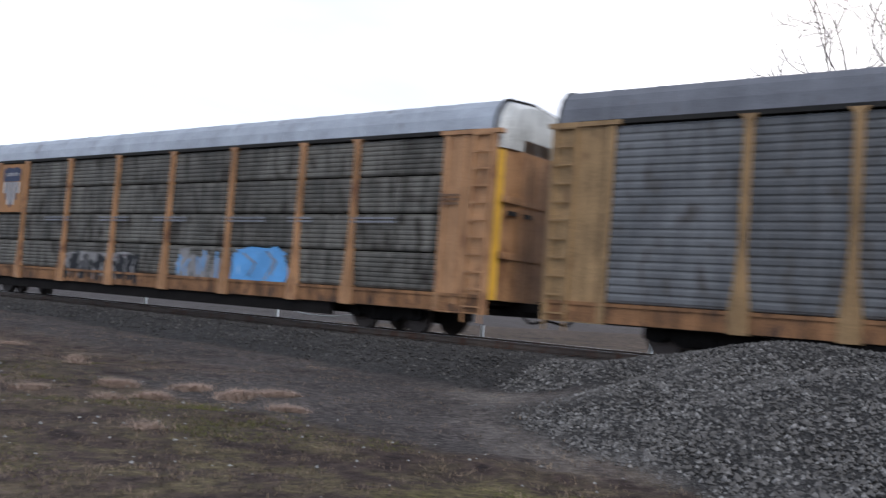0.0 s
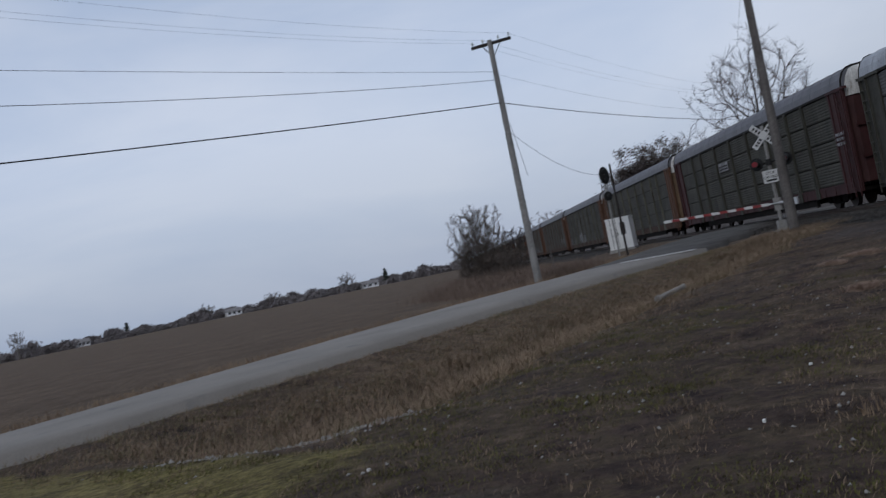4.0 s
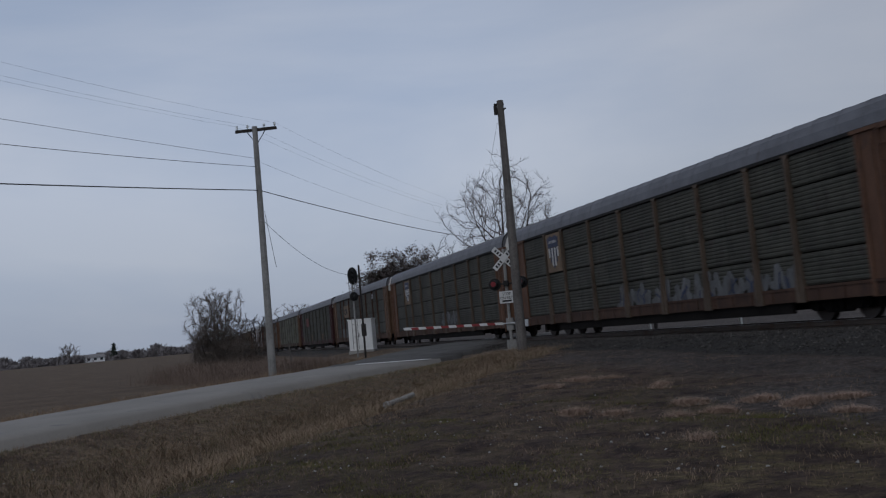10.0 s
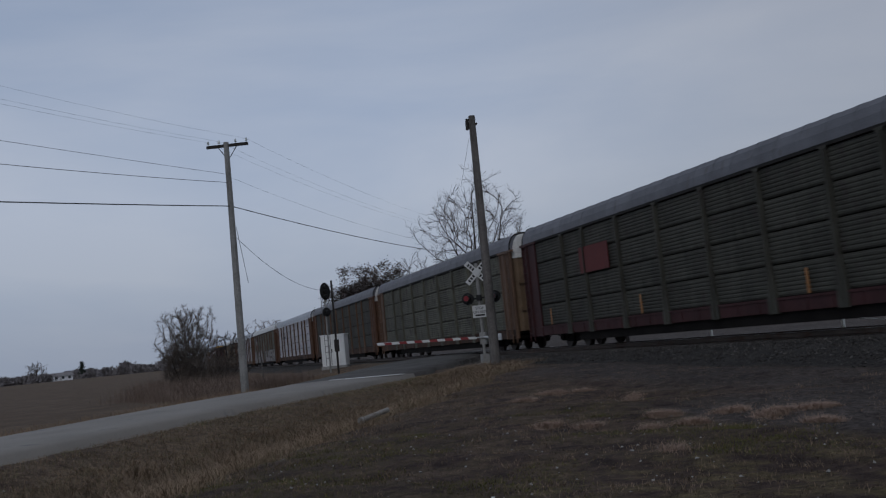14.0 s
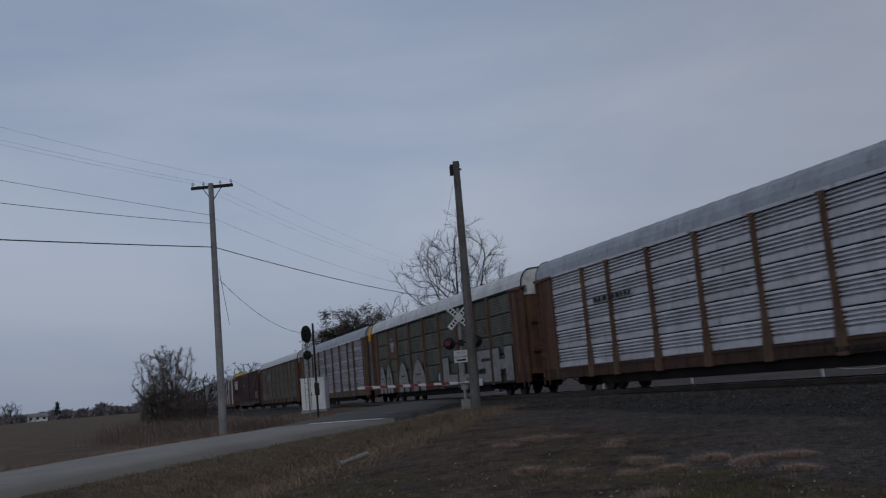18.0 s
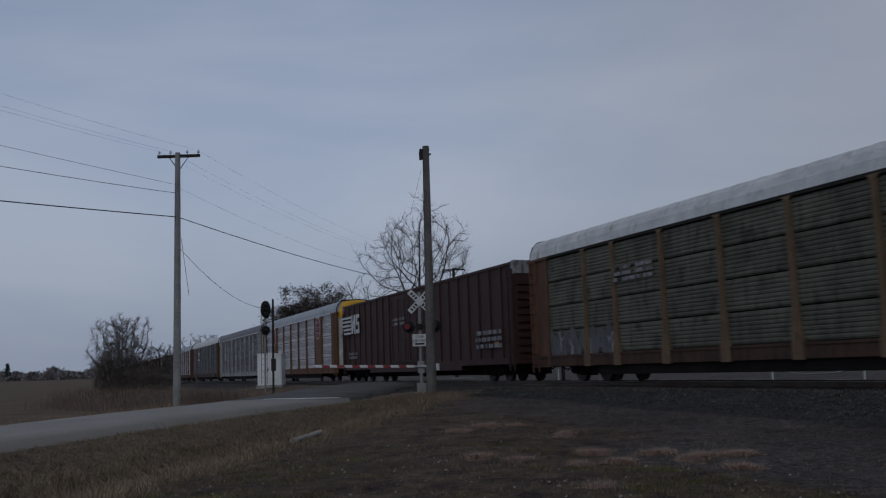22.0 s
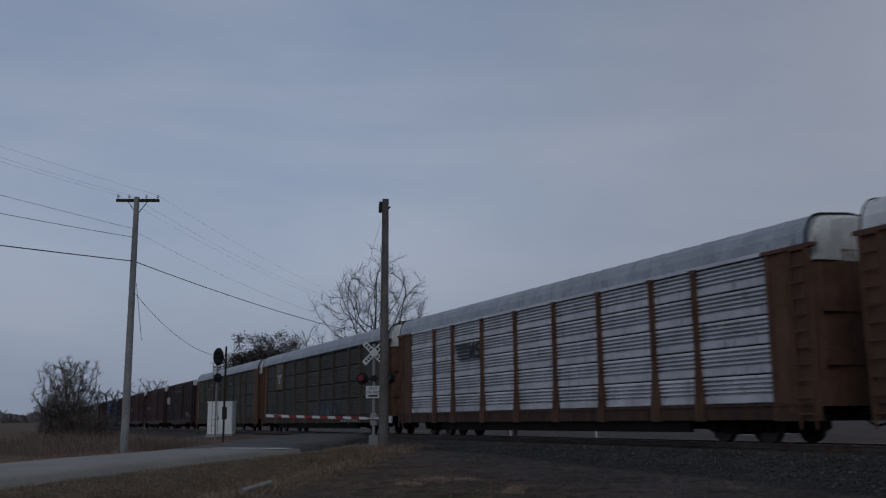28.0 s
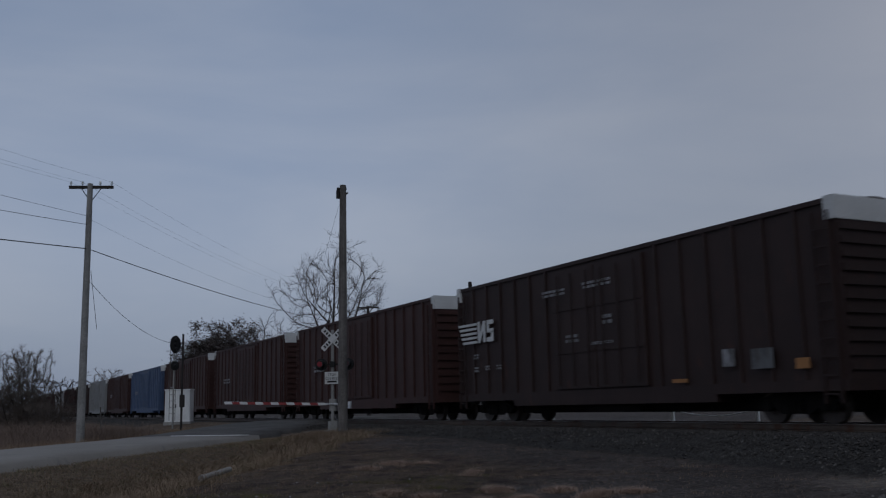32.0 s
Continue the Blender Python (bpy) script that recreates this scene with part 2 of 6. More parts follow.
material("insulator", (0.50, 0.55, 0.56), 0.2, spec=0.6)
material("aluminium", (0.50, 0.51, 0.52), 0.5, 0.4, dark=0.8)
material("cabinet_paint", (0.74, 0.74, 0.72), 0.55, dark=0.85, light=1.1, streak=0.3)
material("sign_white", (0.52, 0.52, 0.51), 0.6, dark=0.85, light=1.1)
material("sign_black", (0.015, 0.015, 0.015), 0.7)
material("red_reflective", (0.21, 0.03, 0.03), 0.5, dark=0.85, light=1.1)
material("lens_off", (0.045, 0.006, 0.006), 0.2, spec=0.6)
material("lens_lit", (0.17, 0.016, 0.022), 0.3, emit=0.06)
material("gravel_pale", (0.25, 0.238, 0.222), 0.95, dark=0.5, light=1.4, grain=9.0, stain=4.0)
# twigs of distant trees: the paling of distance haze is mixed into the colour
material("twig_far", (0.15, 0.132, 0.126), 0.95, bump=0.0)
material("twig_bush", (0.105, 0.086, 0.074), 0.95, bump=0.0)
material("brush_twig", (0.19, 0.14, 0.112), 0.95, bump=0.0, dark=0.6)
material("concrete", (0.27, 0.26, 0.245), 0.9, dark=0.7, second=(0.18, 0.17, 0.15), second_amount=0.3)
material("grass_green", (0.105, 0.102, 0.030), 0.95, bump=0.0, dark=0.6, random=0.2)
material("grass_olive", (0.068, 0.052, 0.035), 0.95, bump=0.0, dark=0.6)
material("grass_straw", (0.265, 0.19, 0.125), 0.95, bump=0.0, dark=0.6)
material("grass_weed", (0.165, 0.145, 0.08), 0.95, bump=0.0, dark=0.5)
material("grass_brown", (0.25, 0.18, 0.122), 0.95, bump=0.0, dark=0.5)
material("grass_russet", (0.255, 0.182, 0.125), 0.95, bump=0.0, dark=0.5, random=0.2)
material("grass_pink", (0.33, 0.235, 0.180), 0.95, bump=0.0, dark=0.7)
material("bark", (0.036, 0.029, 0.026), 0.95, dark=0.6, grain=20.0)
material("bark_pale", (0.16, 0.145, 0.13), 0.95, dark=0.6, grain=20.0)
material("twig", (0.055, 0.045, 0.041), 0.95, bump=0.0)
material("leaf_brown", (0.125, 0.102, 0.094), 0.95, bump=0.0, dark=0.5, random=0.2)
material("leaf_evergreen", (0.035, 0.045, 0.035), 0.95, bump=0.0, dark=0.5)
# hedgerow brush, its colour lifted to carry the haze over the field
material("far_brush_haze", (0.20, 0.182, 0.182), 0.95, bump=0.0, dark=0.6)
material("house_white", (0.75, 0.75, 0.76), 0.8, dark=0.85, light=1.1)
material("house_roof", (0.22, 0.21, 0.21), 0.9)
material("window_dark", (0.03, 0.035, 0.04), 0.2, spec=0.6)
material("paint_blue", (0.10, 0.30, 0.58), 0.6, dark=0.7, second=(0.45, 0.55, 0.65), second_amount=0.3)
material("paint_pale", (0.26, 0.255, 0.265), 0.65, dark=0.6, stain=2.0, second=(0.075, 0.072, 0.068), second_amount=0.58)
material("spray_white", (0.25, 0.235, 0.228), 0.7, dark=0.6, stain=2.0, second=(0.16, 0.145, 0.13), second_amount=0.4)
material("paint_pink", (0.13, 0.10, 0.105), 0.65, dark=0.6, stain=2.0, second=(0.07, 0.062, 0.06), second_amount=0.6)
material("paint_navy", (0.028, 0.036, 0.072), 0.6, dark=0.7)
material("paint_red", (0.19, 0.022, 0.028), 0.6, dark=0.75)
material("paint_maroon", (0.11, 0.022, 0.02), 0.65, dark=0.7)
material("paint_black", (0.012, 0.012, 0.014), 0.6)
material("paint_orange", (0.30, 0.14, 0.05), 0.6, dark=0.8)
material("puddle", (0.06, 0.052, 0.048), 0.16, bump=0.0, spec=0.6)


class Solid:
    """Collects faces of one part: boxes, tubes, prisms and sheets."""

    def __init__(self):
        self.v, self.f = [], []

    def add(self, verts, faces):
        n = len(self.v)
        self.v += [tuple(p) for p in verts]
        self.f += [tuple(i + n for i in f) for f in faces]
        return self

    def box(self, x0, x1, y0, y1, z0, z1, c=0.0):
        """A box; c cuts its four upright edges."""
        if c <= 0:
            ring = [(x0, y0), (x1, y0), (x1, y1), (x0, y1)]
        else:
            ring = [(x0 + c, y0), (x1 - c, y0), (x1, y0 + c), (x1, y1 - c), (x1 - c, y1), (x0 + c, y1), (x0, y1 - c), (x0, y0 + c)]
        return self.prism([(x, y, z0) for x, y in ring], [(x, y, z1) for x, y in ring])

    def prism(self, low, high):
        n = len(low)
        faces = [tuple(reversed(range(n))), tuple(range(n, 2 * n))]
        faces += [(i, (i + 1) % n, (i + 1) % n + n, i + n) for i in range(n)]
        return self.add(list(low) + list(high), faces)

    def tube(self, a, b, r0, r1=None, n=8):
        a, b = Vector(a), Vector(b)
        r1 = r0 if r1 is None else r1
        d = (b - a).normalized()
        u = d.orthogonal().normalized()
        w = d.cross(u)
        lo = [a + (u * math.cos(i * math.tau / n) + w * math.sin(i * math.tau / n)) * r0 for i in range(n)]
        hi = [b + (u * math.cos(i * math.tau / n) + w * math.sin(i * math.tau / n)) * r1 for i in range(n)]
        return self.prism(lo, hi)

    def pipe(self, pts, radii, n=6):
        """One unbroken tube along the points."""
        k0 = len(self.v)
        m = len(pts)
        for i, p in enumerate(pts):
            p = Vector(p)
            d = (Vector(pts[min(i + 1, m - 1)]) - Vector(pts[max(i - 1, 0)])).normalized()
            u = d.cross(Vector((0.31, 0.17, 0.93)) if abs(d.z) < 0.8 else Vector((1, 0.2, 0))).normalized()
            w = d.cross(u)
            r = radii[i] if isinstance(radii, (list, tuple)) else radii
            self.v += [tuple(p + (u * math.cos(a) + w * math.sin(a)) * r) for a in [j * math.tau / n for j in range(n)]]
        for i in range(m - 1):
            self.f += [(k0 + i * n + j, k0 + i * n + (j + 1) % n, k0 + (i + 1) * n + (j + 1) % n, k0 + (i + 1) * n + j) for j in range(n)]
        self.f += [tuple(k0 + j for j in reversed(range(n))), tuple(k0 + (m - 1) * n + j for j in range(n))]
        return self

    def extrude(self, ring, axis, lo, hi):
        """A closed outline in the plane across axis, drawn out from lo to hi."""
        def at(p, k):
            q = list(p)
            q.insert(axis, k)
            return q
        return self.prism([at(p, lo) for p in ring], [at(p, hi) for p in ring])

    def mesh(self, name, mat):
        me = bpy.data.meshes.new(name)
        me.from_pydata(self.v, [], self.f)
        me.materials.append(MATS[mat])
        bm = bmesh.new()
        bm.from_mesh(me)
        bmesh.ops.recalc_face_normals(bm, faces=bm.faces)
        bm.to_mesh(me)
        bm.free()
        return me


CACHE = {}


def shared(key, mat, build):
    """The mesh of a part that many things share, made once for each material."""
    if (key, mat) not in CACHE:
        CACHE[key, mat] = build().mesh(key if isinstance(key, str) else key[0], mat)
    return CACHE[key, mat]


def part(name, source, mat, parent, at=(0, 0, 0), label="", turn=(0, 0, 0)):
    me = source if isinstance(source, bpy.types.Mesh) else source.mesh(name, mat)
    ob = new(name, me)
    ob.parent = parent
    ob.matrix_basis = pose(*at, *turn)
    if label:
        tagged(ob, label)
    return ob


def thing(name, at, label, category, group="", kind="", turn=(0, 0, 0), data=None):
    ob = new(name, data)
    if data is None:
        ob.empty_display_size = 0.2
    ob.matrix_basis = pose(*at, *turn)
    return tagged(ob, label, category, group, kind)


def sheet(name, verts, faces, mat, smooth=False):
    me = bpy.data.meshes.new(name)
    verts = np.asarray(verts, dtype=np.float32)
    me.from_pydata(verts.tolist(), [], faces if isinstance(faces, list) else faces.tolist())
    me.materials.append(MATS[mat] if isinstance(mat, str) else mat)
    if smooth:
        me.polygons.foreach_set("use_smooth", [True] * len(me.polygons))
    return me

# ---- the lie of the land ----
TRACK_X, RAIL_Z = 18.9, 0.94
AX, AY = 0.56, 0.83          # the road's way


def smooth(a, b, v):
    t = min(1.0, max(0.0, (v - a) / (b - a)))
    return t * t * (3 - 2 * t)


def road_q(x, y):
    return 0.83 * x - 0.56 * y


def road_z(p):
    """Height of the road at p metres along it: it climbs to the crossing."""
    return 0.12 + 0.36 * smooth(0, 34, p) + 0.40 * smooth(34, 54, p)


def edge(p):
    """How far the near edge of the road lies beyond the line q = -11.9; it runs slightly askew to it."""
    return 0.3 + 2.2 * (1 - max(-0.6, min(1.0, p / 36)))


def land(x, y):
    p, q = AX * x + AY * y, road_q(x, y)
    z = 0.42 * smooth(6, 34, y) * smooth(-6, 8, x) + 0.10 * smooth(8, 14, x)
    z += 0.03 * math.sin(x * 0.9 + 1.3) * math.cos(y * 0.7) + 0.02 * math.sin(x * 2.3 + y * 1.9)
    d = -11.9 - q                       # beyond the near edge of the road when positive
    rz = road_z(p)
    dn = d - edge(p)
    if dn > 0:
        far = smooth(6.2, 9.5, d)
        z = rz * (1 - far) + 0.10 * far
        if x * x + y * y > 900:
            z += (0.9 + 1.3 * smooth(-330, 0, x)) * smooth(60, 420, math.hypot(x, y))
        z -= 0.05 * (1 - smooth(0.0, 0.5, dn)) + 0.05 * smooth(5.6, 6.1, d) * (1 - far)
    else:
        near = smooth(-1.7, -0.15, dn)
        z = z * (1 - near) + (rz - 0.12) * near
        ditch = math.exp(-((d + 2.2) / 1.7) ** 2) * smooth(7.0, 10.5, p) * (1 - smooth(29, 35, p))
        z -= 0.72 * ditch * (1 - 0.8 * near)
    # embankment of the track
    a = abs(x - TRACK_X)
    bank = 1 - smooth(2.3, 4.9, a)
    z = max(z, (RAIL_Z - 0.20) * bank + z * (1 - bank)) if bank > 0 else z
    if x > TRACK_X + 5:
        z += 0.25 * smooth(5, 30, x - TRACK_X) + 1.5 * smooth(40, 300, x - TRACK_X)
    # built-up ground round the signal cabinet
    m = math.exp(-(((x - 12) / 4.0) ** 2 + ((y - 57) / 5.0) ** 2) ** 2)
    z += max(0.0, 0.90 - z) * m
    # level bottom of a muddy rut
    w = math.exp(-(((x + 1.25) / 1.5) ** 2 + ((y - 6.45) / 0.85) ** 2) ** 2)
    z = z * (1 - w) + 0.01 * w
    # heap of ballast beside the track
    h = math.exp(-((y - 1.2) / 8.6) ** 8) * smooth(8.3, 13.6, x - 0.55 * (y - 5)) * (1 - smooth(15.2, 17.2, x))
    z += h * (1.22 - 0.06 * max(0.0, y - 4)) * (0.92 + 0.08 * math.sin(y * 1.7 + x))
    return z


def axis_steps(lo, hi, near, fine, coarse):
    """Grid lines: fine within near of the middle, then ever wider."""
    out = list(np.arange(near[0], near[1] + 1e-6, fine))
    step, v = fine, near[1]
    while v < hi:
        step = min(step * 1.17, coarse)
        v += step
        out.append(v)
    step, v = fine, near[0]
    while v > lo:
        step = min(step * 1.17, coarse)
        v -= step
        out.insert(0, v)
    return out


def ground_material():
    m = bpy.data.materials.new("ground_cover")
    m.use_nodes = True
    nt = m.node_tree
    L = nt.links.new
    b = nt.nodes["Principled BSDF"]
    b.inputs["Roughness"].default_value = 0.95
    b.inputs["Specular IOR Level"].default_value = 0.15
    tc = nt.nodes.new("ShaderNodeTexCoord")

    def noise_at(scale, detail=6.0, rough=0.6):
        n = nt.nodes.new("ShaderNodeTexNoise")
        n.inputs["Scale"].default_value, n.inputs["Detail"].default_value, n.inputs["Roughness"].default_value = scale, detail, rough
        L(tc.outputs["Object"], n.inputs["Vector"])
        return n

    def ramp_of(source, stops):
        r = nt.nodes.new("ShaderNodeValToRGB")
        while len(r.color_ramp.elements) < len(stops):
            r.color_ramp.elements.new(0.5)
        for e, (p, c) in zip(r.color_ramp.elements, stops):
            e.position, e.color = p, (*c, 1)
        L(source, r.inputs["Fac"])
        return r.outputs["Color"]

    big, mid, fine, grit = noise_at(0.35), noise_at(1.6), noise_at(14.0, 8.0, 0.74), noise_at(38.0, 3.0)
    turf = ramp_of(mid.outputs["Fac"], [(0.33, (0.024, 0.016, 0.014)), (0.45, (0.060, 0.041, 0.033)), (0.56, (0.066, 0.049, 0.032)), (0.72, (0.120, 0.084, 0.066))])
    dry = ramp_of(fine.outputs["Fac"], [(0.3, (0.052, 0.038, 0.028)), (0.5, (0.108, 0.080, 0.056)), (0.7, (0.19, 0.142, 0.104))])
    field = ramp_of(fine.outputs["Fac"], [(0.3, (0.060, 0.043, 0.030)), (0.5, (0.098, 0.070, 0.049)), (0.72, (0.150, 0.110, 0.078))])
    gravel = ramp_of(grit.outputs["Fac"], [(0.32, (0.012, 0.011, 0.010)), (0.5, (0.031, 0.028, 0.026)), (0.66, (0.072, 0.068, 0.064))])
    dirt = ramp_of(fine.outputs["Fac"], [(0.3, (0.019, 0.016, 0.015)), (0.5, (0.056, 0.047, 0.043)), (0.72, (0.125, 0.108, 0.099))])
    lane = ramp_of(grit.outputs["Fac"], [(0.3, (0.080, 0.063, 0.052)), (0.5, (0.150, 0.126, 0.108)), (0.68, (0.26, 0.232, 0.208))])

    def blend(a, bcol, name, width=0.35):
        at = nt.nodes.new("ShaderNodeAttribute")
        at.attribute_name = name
        su = nt.nodes.new("ShaderNodeMath")
        su.operation = "MULTIPLY_ADD"
        L(mid.outputs["Fac"], su.inputs[0])
        su.inputs[1].default_value = 0.8
        L(at.outputs["Fac"], su.inputs[2])
        s2 = nt.nodes.new("ShaderNodeMath")
        s2.operation = "MULTIPLY_ADD"
        L(fine.outputs["Fac"], s2.inputs[0])
        s2.inputs[1].default_value = 0.6
        L(su.outputs[0], s2.inputs[2])
        r = nt.nodes.new("ShaderNodeMapRange")
        L(s2.outputs[0], r.inputs["Value"])
        r.inputs["From Min"].default_value, r.inputs["From Max"].default_value = 1.2 - width / 2, 1.2 + width / 2
        x = nt.nodes.new("ShaderNodeMix")
        x.data_type = "RGBA"
        L(r.outputs[0], x.inputs["Factor"])
        L(a, x.inputs["A"])
        L(bcol, x.inputs["B"])
        return x.outputs["Result"]

    moss = ramp_of(fine.outputs["Fac"], [(0.3, (0.066, 0.053, 0.025)), (0.5, (0.145, 0.121, 0.045)), (0.7, (0.22, 0.185, 0.078))])
    col = blend(turf, dry, "dry")
    col = blend(col, moss, "moss")
    col = blend(col, field, "field", 0.1)
    col = blend(col, dirt, "dirt")
    col = blend(col, gravel, "gravel")
    col = blend(col, lane, "lane", 0.7)
    tone = nt.nodes.new("ShaderNodeMapRange")
    L(big.outputs["Fac"], tone.inputs["Value"])
    tone.inputs["From Min"].default_value, tone.inputs["From Max"].default_value = 0.3, 0.7
    tone.inputs["To Min"].default_value, tone.inputs["To Max"].default_value = 0.75, 1.25
    sc = nt.nodes.new("ShaderNodeVectorMath")
    sc.operation = "SCALE"
    L(col, sc.inputs[0])
    mottle = noise_at(5.5, 7.0, 0.78)
    dapple = nt.nodes.new("ShaderNodeMapRange")
    L(mottle.outputs["Fac"], dapple.inputs["Value"])
    dapple.inputs["From Min"].default_value, dapple.inputs["From Max"].default_value = 0.33, 0.66
    dapple.inputs["To Min"].default_value, dapple.inputs["To Max"].default_value = 0.42, 1.6
    both = nt.nodes.new("ShaderNodeMath")
    both.operation = "MULTIPLY"
    L(tone.outputs[0], both.inputs[0])
    L(dapple.outputs[0], both.inputs[1])
    L(both.outputs[0], sc.inputs["Scale"])
    L(sc.outputs[0], b.inputs["Base Color"])
    bp = nt.nodes.new("ShaderNodeBump")
    bp.inputs["Strength"].default_value, bp.inputs["Distance"].default_value = 0.7, 0.06
    L(fine.outputs["Fac"], bp.inputs["Height"])
    L(bp.outputs[0], b.inputs["Normal"])
    MATS["ground_cover"] = m
    return m


def cover(x, y):
    """How much of each ground cover lies at a place: dry grass, field, trodden dirt, gravel."""
    p, q = AX * x + AY * y, road_q(x, y)
    d = -11.9 - q
    dn = d - edge(p)
    dry = 0.15 + 0.45 * smooth(14, 26, y) * smooth(10, 2, x) + 0.75 * math.exp(-((d + 2.2) / 2.2) ** 2) * smooth(6.5, 8.5, p)
    dry = max(dry, 0.9 * smooth(5.5, 6.6, d))
    field = smooth(7.6, 8.4, d)
    away = TRACK_X - x
    dirt = smooth(10.5, 6.5, away) * smooth(3.6, 5.0, away) * smooth(40, 26, y) * 0.62
    dirt = max(dirt, 0.8 * math.exp(-(((x + 1.2) / 1.7) ** 2 + ((y - 6.4) / 1.0) ** 2)))
    dirt = max(dirt, 0.9 * smooth(6.0, 2.0, away) * smooth(30, 34, y))
    gravel = smooth(5.2, 4.0, abs(away))
    heap = math.exp(-((y - 1.2) / 8.6) ** 8) * smooth(8.0, 9.4, x - 0.55 * (y - 5))
    gravel = max(gravel, heap)
    w = x + 0.62 * (y - 11.5) + 6.0
    lane = smooth(1.0, -0.9, w) * smooth(7.4, 6.2, p) * smooth(0.6, -0.2, dn) * (0.72 + 0.28 * math.cos(w * 2.1 + 0.6))
    lane = max(0.78 * lane, 0.55 * smooth(-0.5, -0.1, dn) * smooth(0.5, 0.0, dn))
    # pale grit strewn between the turf and the heap
    lane = max(lane, 0.62 * smooth(7.9, 9.4, x) * smooth(0.5, -2.0, y - 0.95 * x) * smooth(2.0, 5.0, y) * smooth(15.0, 13.2, x) * (1 - 0.85 * heap))
    moss = 0.66 * smooth(4.9, 5.7, p) * smooth(8.2, 7.2, p) * smooth(-7.0, -5.4, d) * smooth(0.6, -0.8, dn)
    moss = max(moss, 0.36 * math.exp(-(((x - 5.6) / 3.2) ** 2 + ((y - 8.6) / 3.6) ** 2)), 0.60 * math.exp(-(((x - 6.4) / 2.0) ** 2 + ((y - 5.6) / 1.8) ** 2)), 0.45 * math.exp(-(((x - 0.2) / 1.8) ** 2 + ((y - 5.6) / 1.2) ** 2)))
    dirt = max(dirt, 0.62 * math.exp(-((p - 4.6) / 0.7) ** 2) * smooth(-11, -9, d) * smooth(-3, -5, d))
    dirt = max(dirt, 0.7 * smooth(7.6, 8.8, x) * smooth(19, 13, y) * smooth(5, 8, y))
    dry *= 1 - min(1.0, moss)
    return dry, field, dirt, gravel, moss, lane


def ground():
    xs = axis_steps(-900, 900, (-12, 17), 0.25, 60)
    ys = axis_steps(-250, 1500, (1.5, 26), 0.25, 60)
    nx, ny = len(xs), len(ys)
    verts = [(x, y, land(x, y) + 0.05 * (noise.noise((x * 1.3, y * 1.3, 0)) * 0.6 + noise.noise((x * 4, y * 4, 2)) * 0.35) * (1.0 - math.exp(-(((x + 1.25) / 1.5) ** 2 + ((y - 6.45) / 0.85) ** 2) ** 2) if abs(x) < 40 and y < 60 else 0)
              - (0.16 if -17.9 <= road_q(x, y) <= -11.72 - edge(AX * x + AY * y) and y < 90 else 0)) for y in ys for x in xs]
    faces = [(j * nx + i, j * nx + i + 1, (j + 1) * nx + i + 1, (j + 1) * nx + i) for j in range(ny - 1) for i in range(nx - 1)]
    me = sheet("ground", verts, faces, ground_material(), True)
    values = np.array([cover(x, y) for y in ys for x in xs], dtype=np.float32)
    for k, name in enumerate(("dry", "field", "dirt", "gravel", "moss", "lane")):
        at = me.attributes.new(name, "FLOAT", "POINT")
        at.data.foreach_set("value", values[:, k].copy())
    return thing("ground", (0, 0, 0), "rough grass, bare dirt and brown farm field", "ground", kind="structure", data=me)


def road_strip(name, ps, mat, label, ragged=0.05):
    verts, faces = [], []
    for p in ps:
        near = -11.9 - edge(p)
        for k, (q, c) in enumerate(zip((-18.05, -17.9, -16.4, (near - 18) / 2 + 1.2, near - 0.14, near), (-0.10, 0.02, 0.05, 0.06, 0.02, -0.42))):
            jit = ragged * (noise.noise((p * 0.8, q, 1.0)) + 0.5 * noise.noise((p * 2.7, q, 4.0))) if k in (0, 1, 4, 5) else 0
            verts.append((AX * p + 0.83 * (q + jit), AY * p - 0.56 * (q + jit), road_z(p) + c))
    for j in range(len(ps) - 1):
        faces += [(j * 6 + i, j * 6 + i + 1, (j + 1) * 6 + i + 1, (j + 1) * 6 + i) for i in range(5)]
    return thing(name, (0, 0, 0), label, "road", kind="structure", data=sheet(name, verts, faces, mat, True))


def road():
    ob = road_strip("road", list(np.arange(-60, 37.9, 0.5)), "asphalt", "worn grey asphalt country road climbing to the crossing")
    road_strip("crossing_apron", list(np.arange(37.5, 70, 0.5)), "asphalt_dark", "dark stained asphalt apron of the crossing", 0.2)
    # stop line across the near lane
    line = Solid()
    low = []
    for p, d in ((36.2, 0.55), (36.9, 4.0), (37.35, 4.0), (36.65, 0.55)):
        low.append((AX * p + 0.83 * (-11.9 - d), AY * p - 0.56 * (-11.9 - d)))
    z = road_z(36.8) + 0.07
    line.prism([(x, y, z) for x, y in low], [(x, y, z + 0.012) for x, y in low])
    part("stop_line", line, "paint_white", ob, label="white painted stop line")
    return ob


ground()
road()

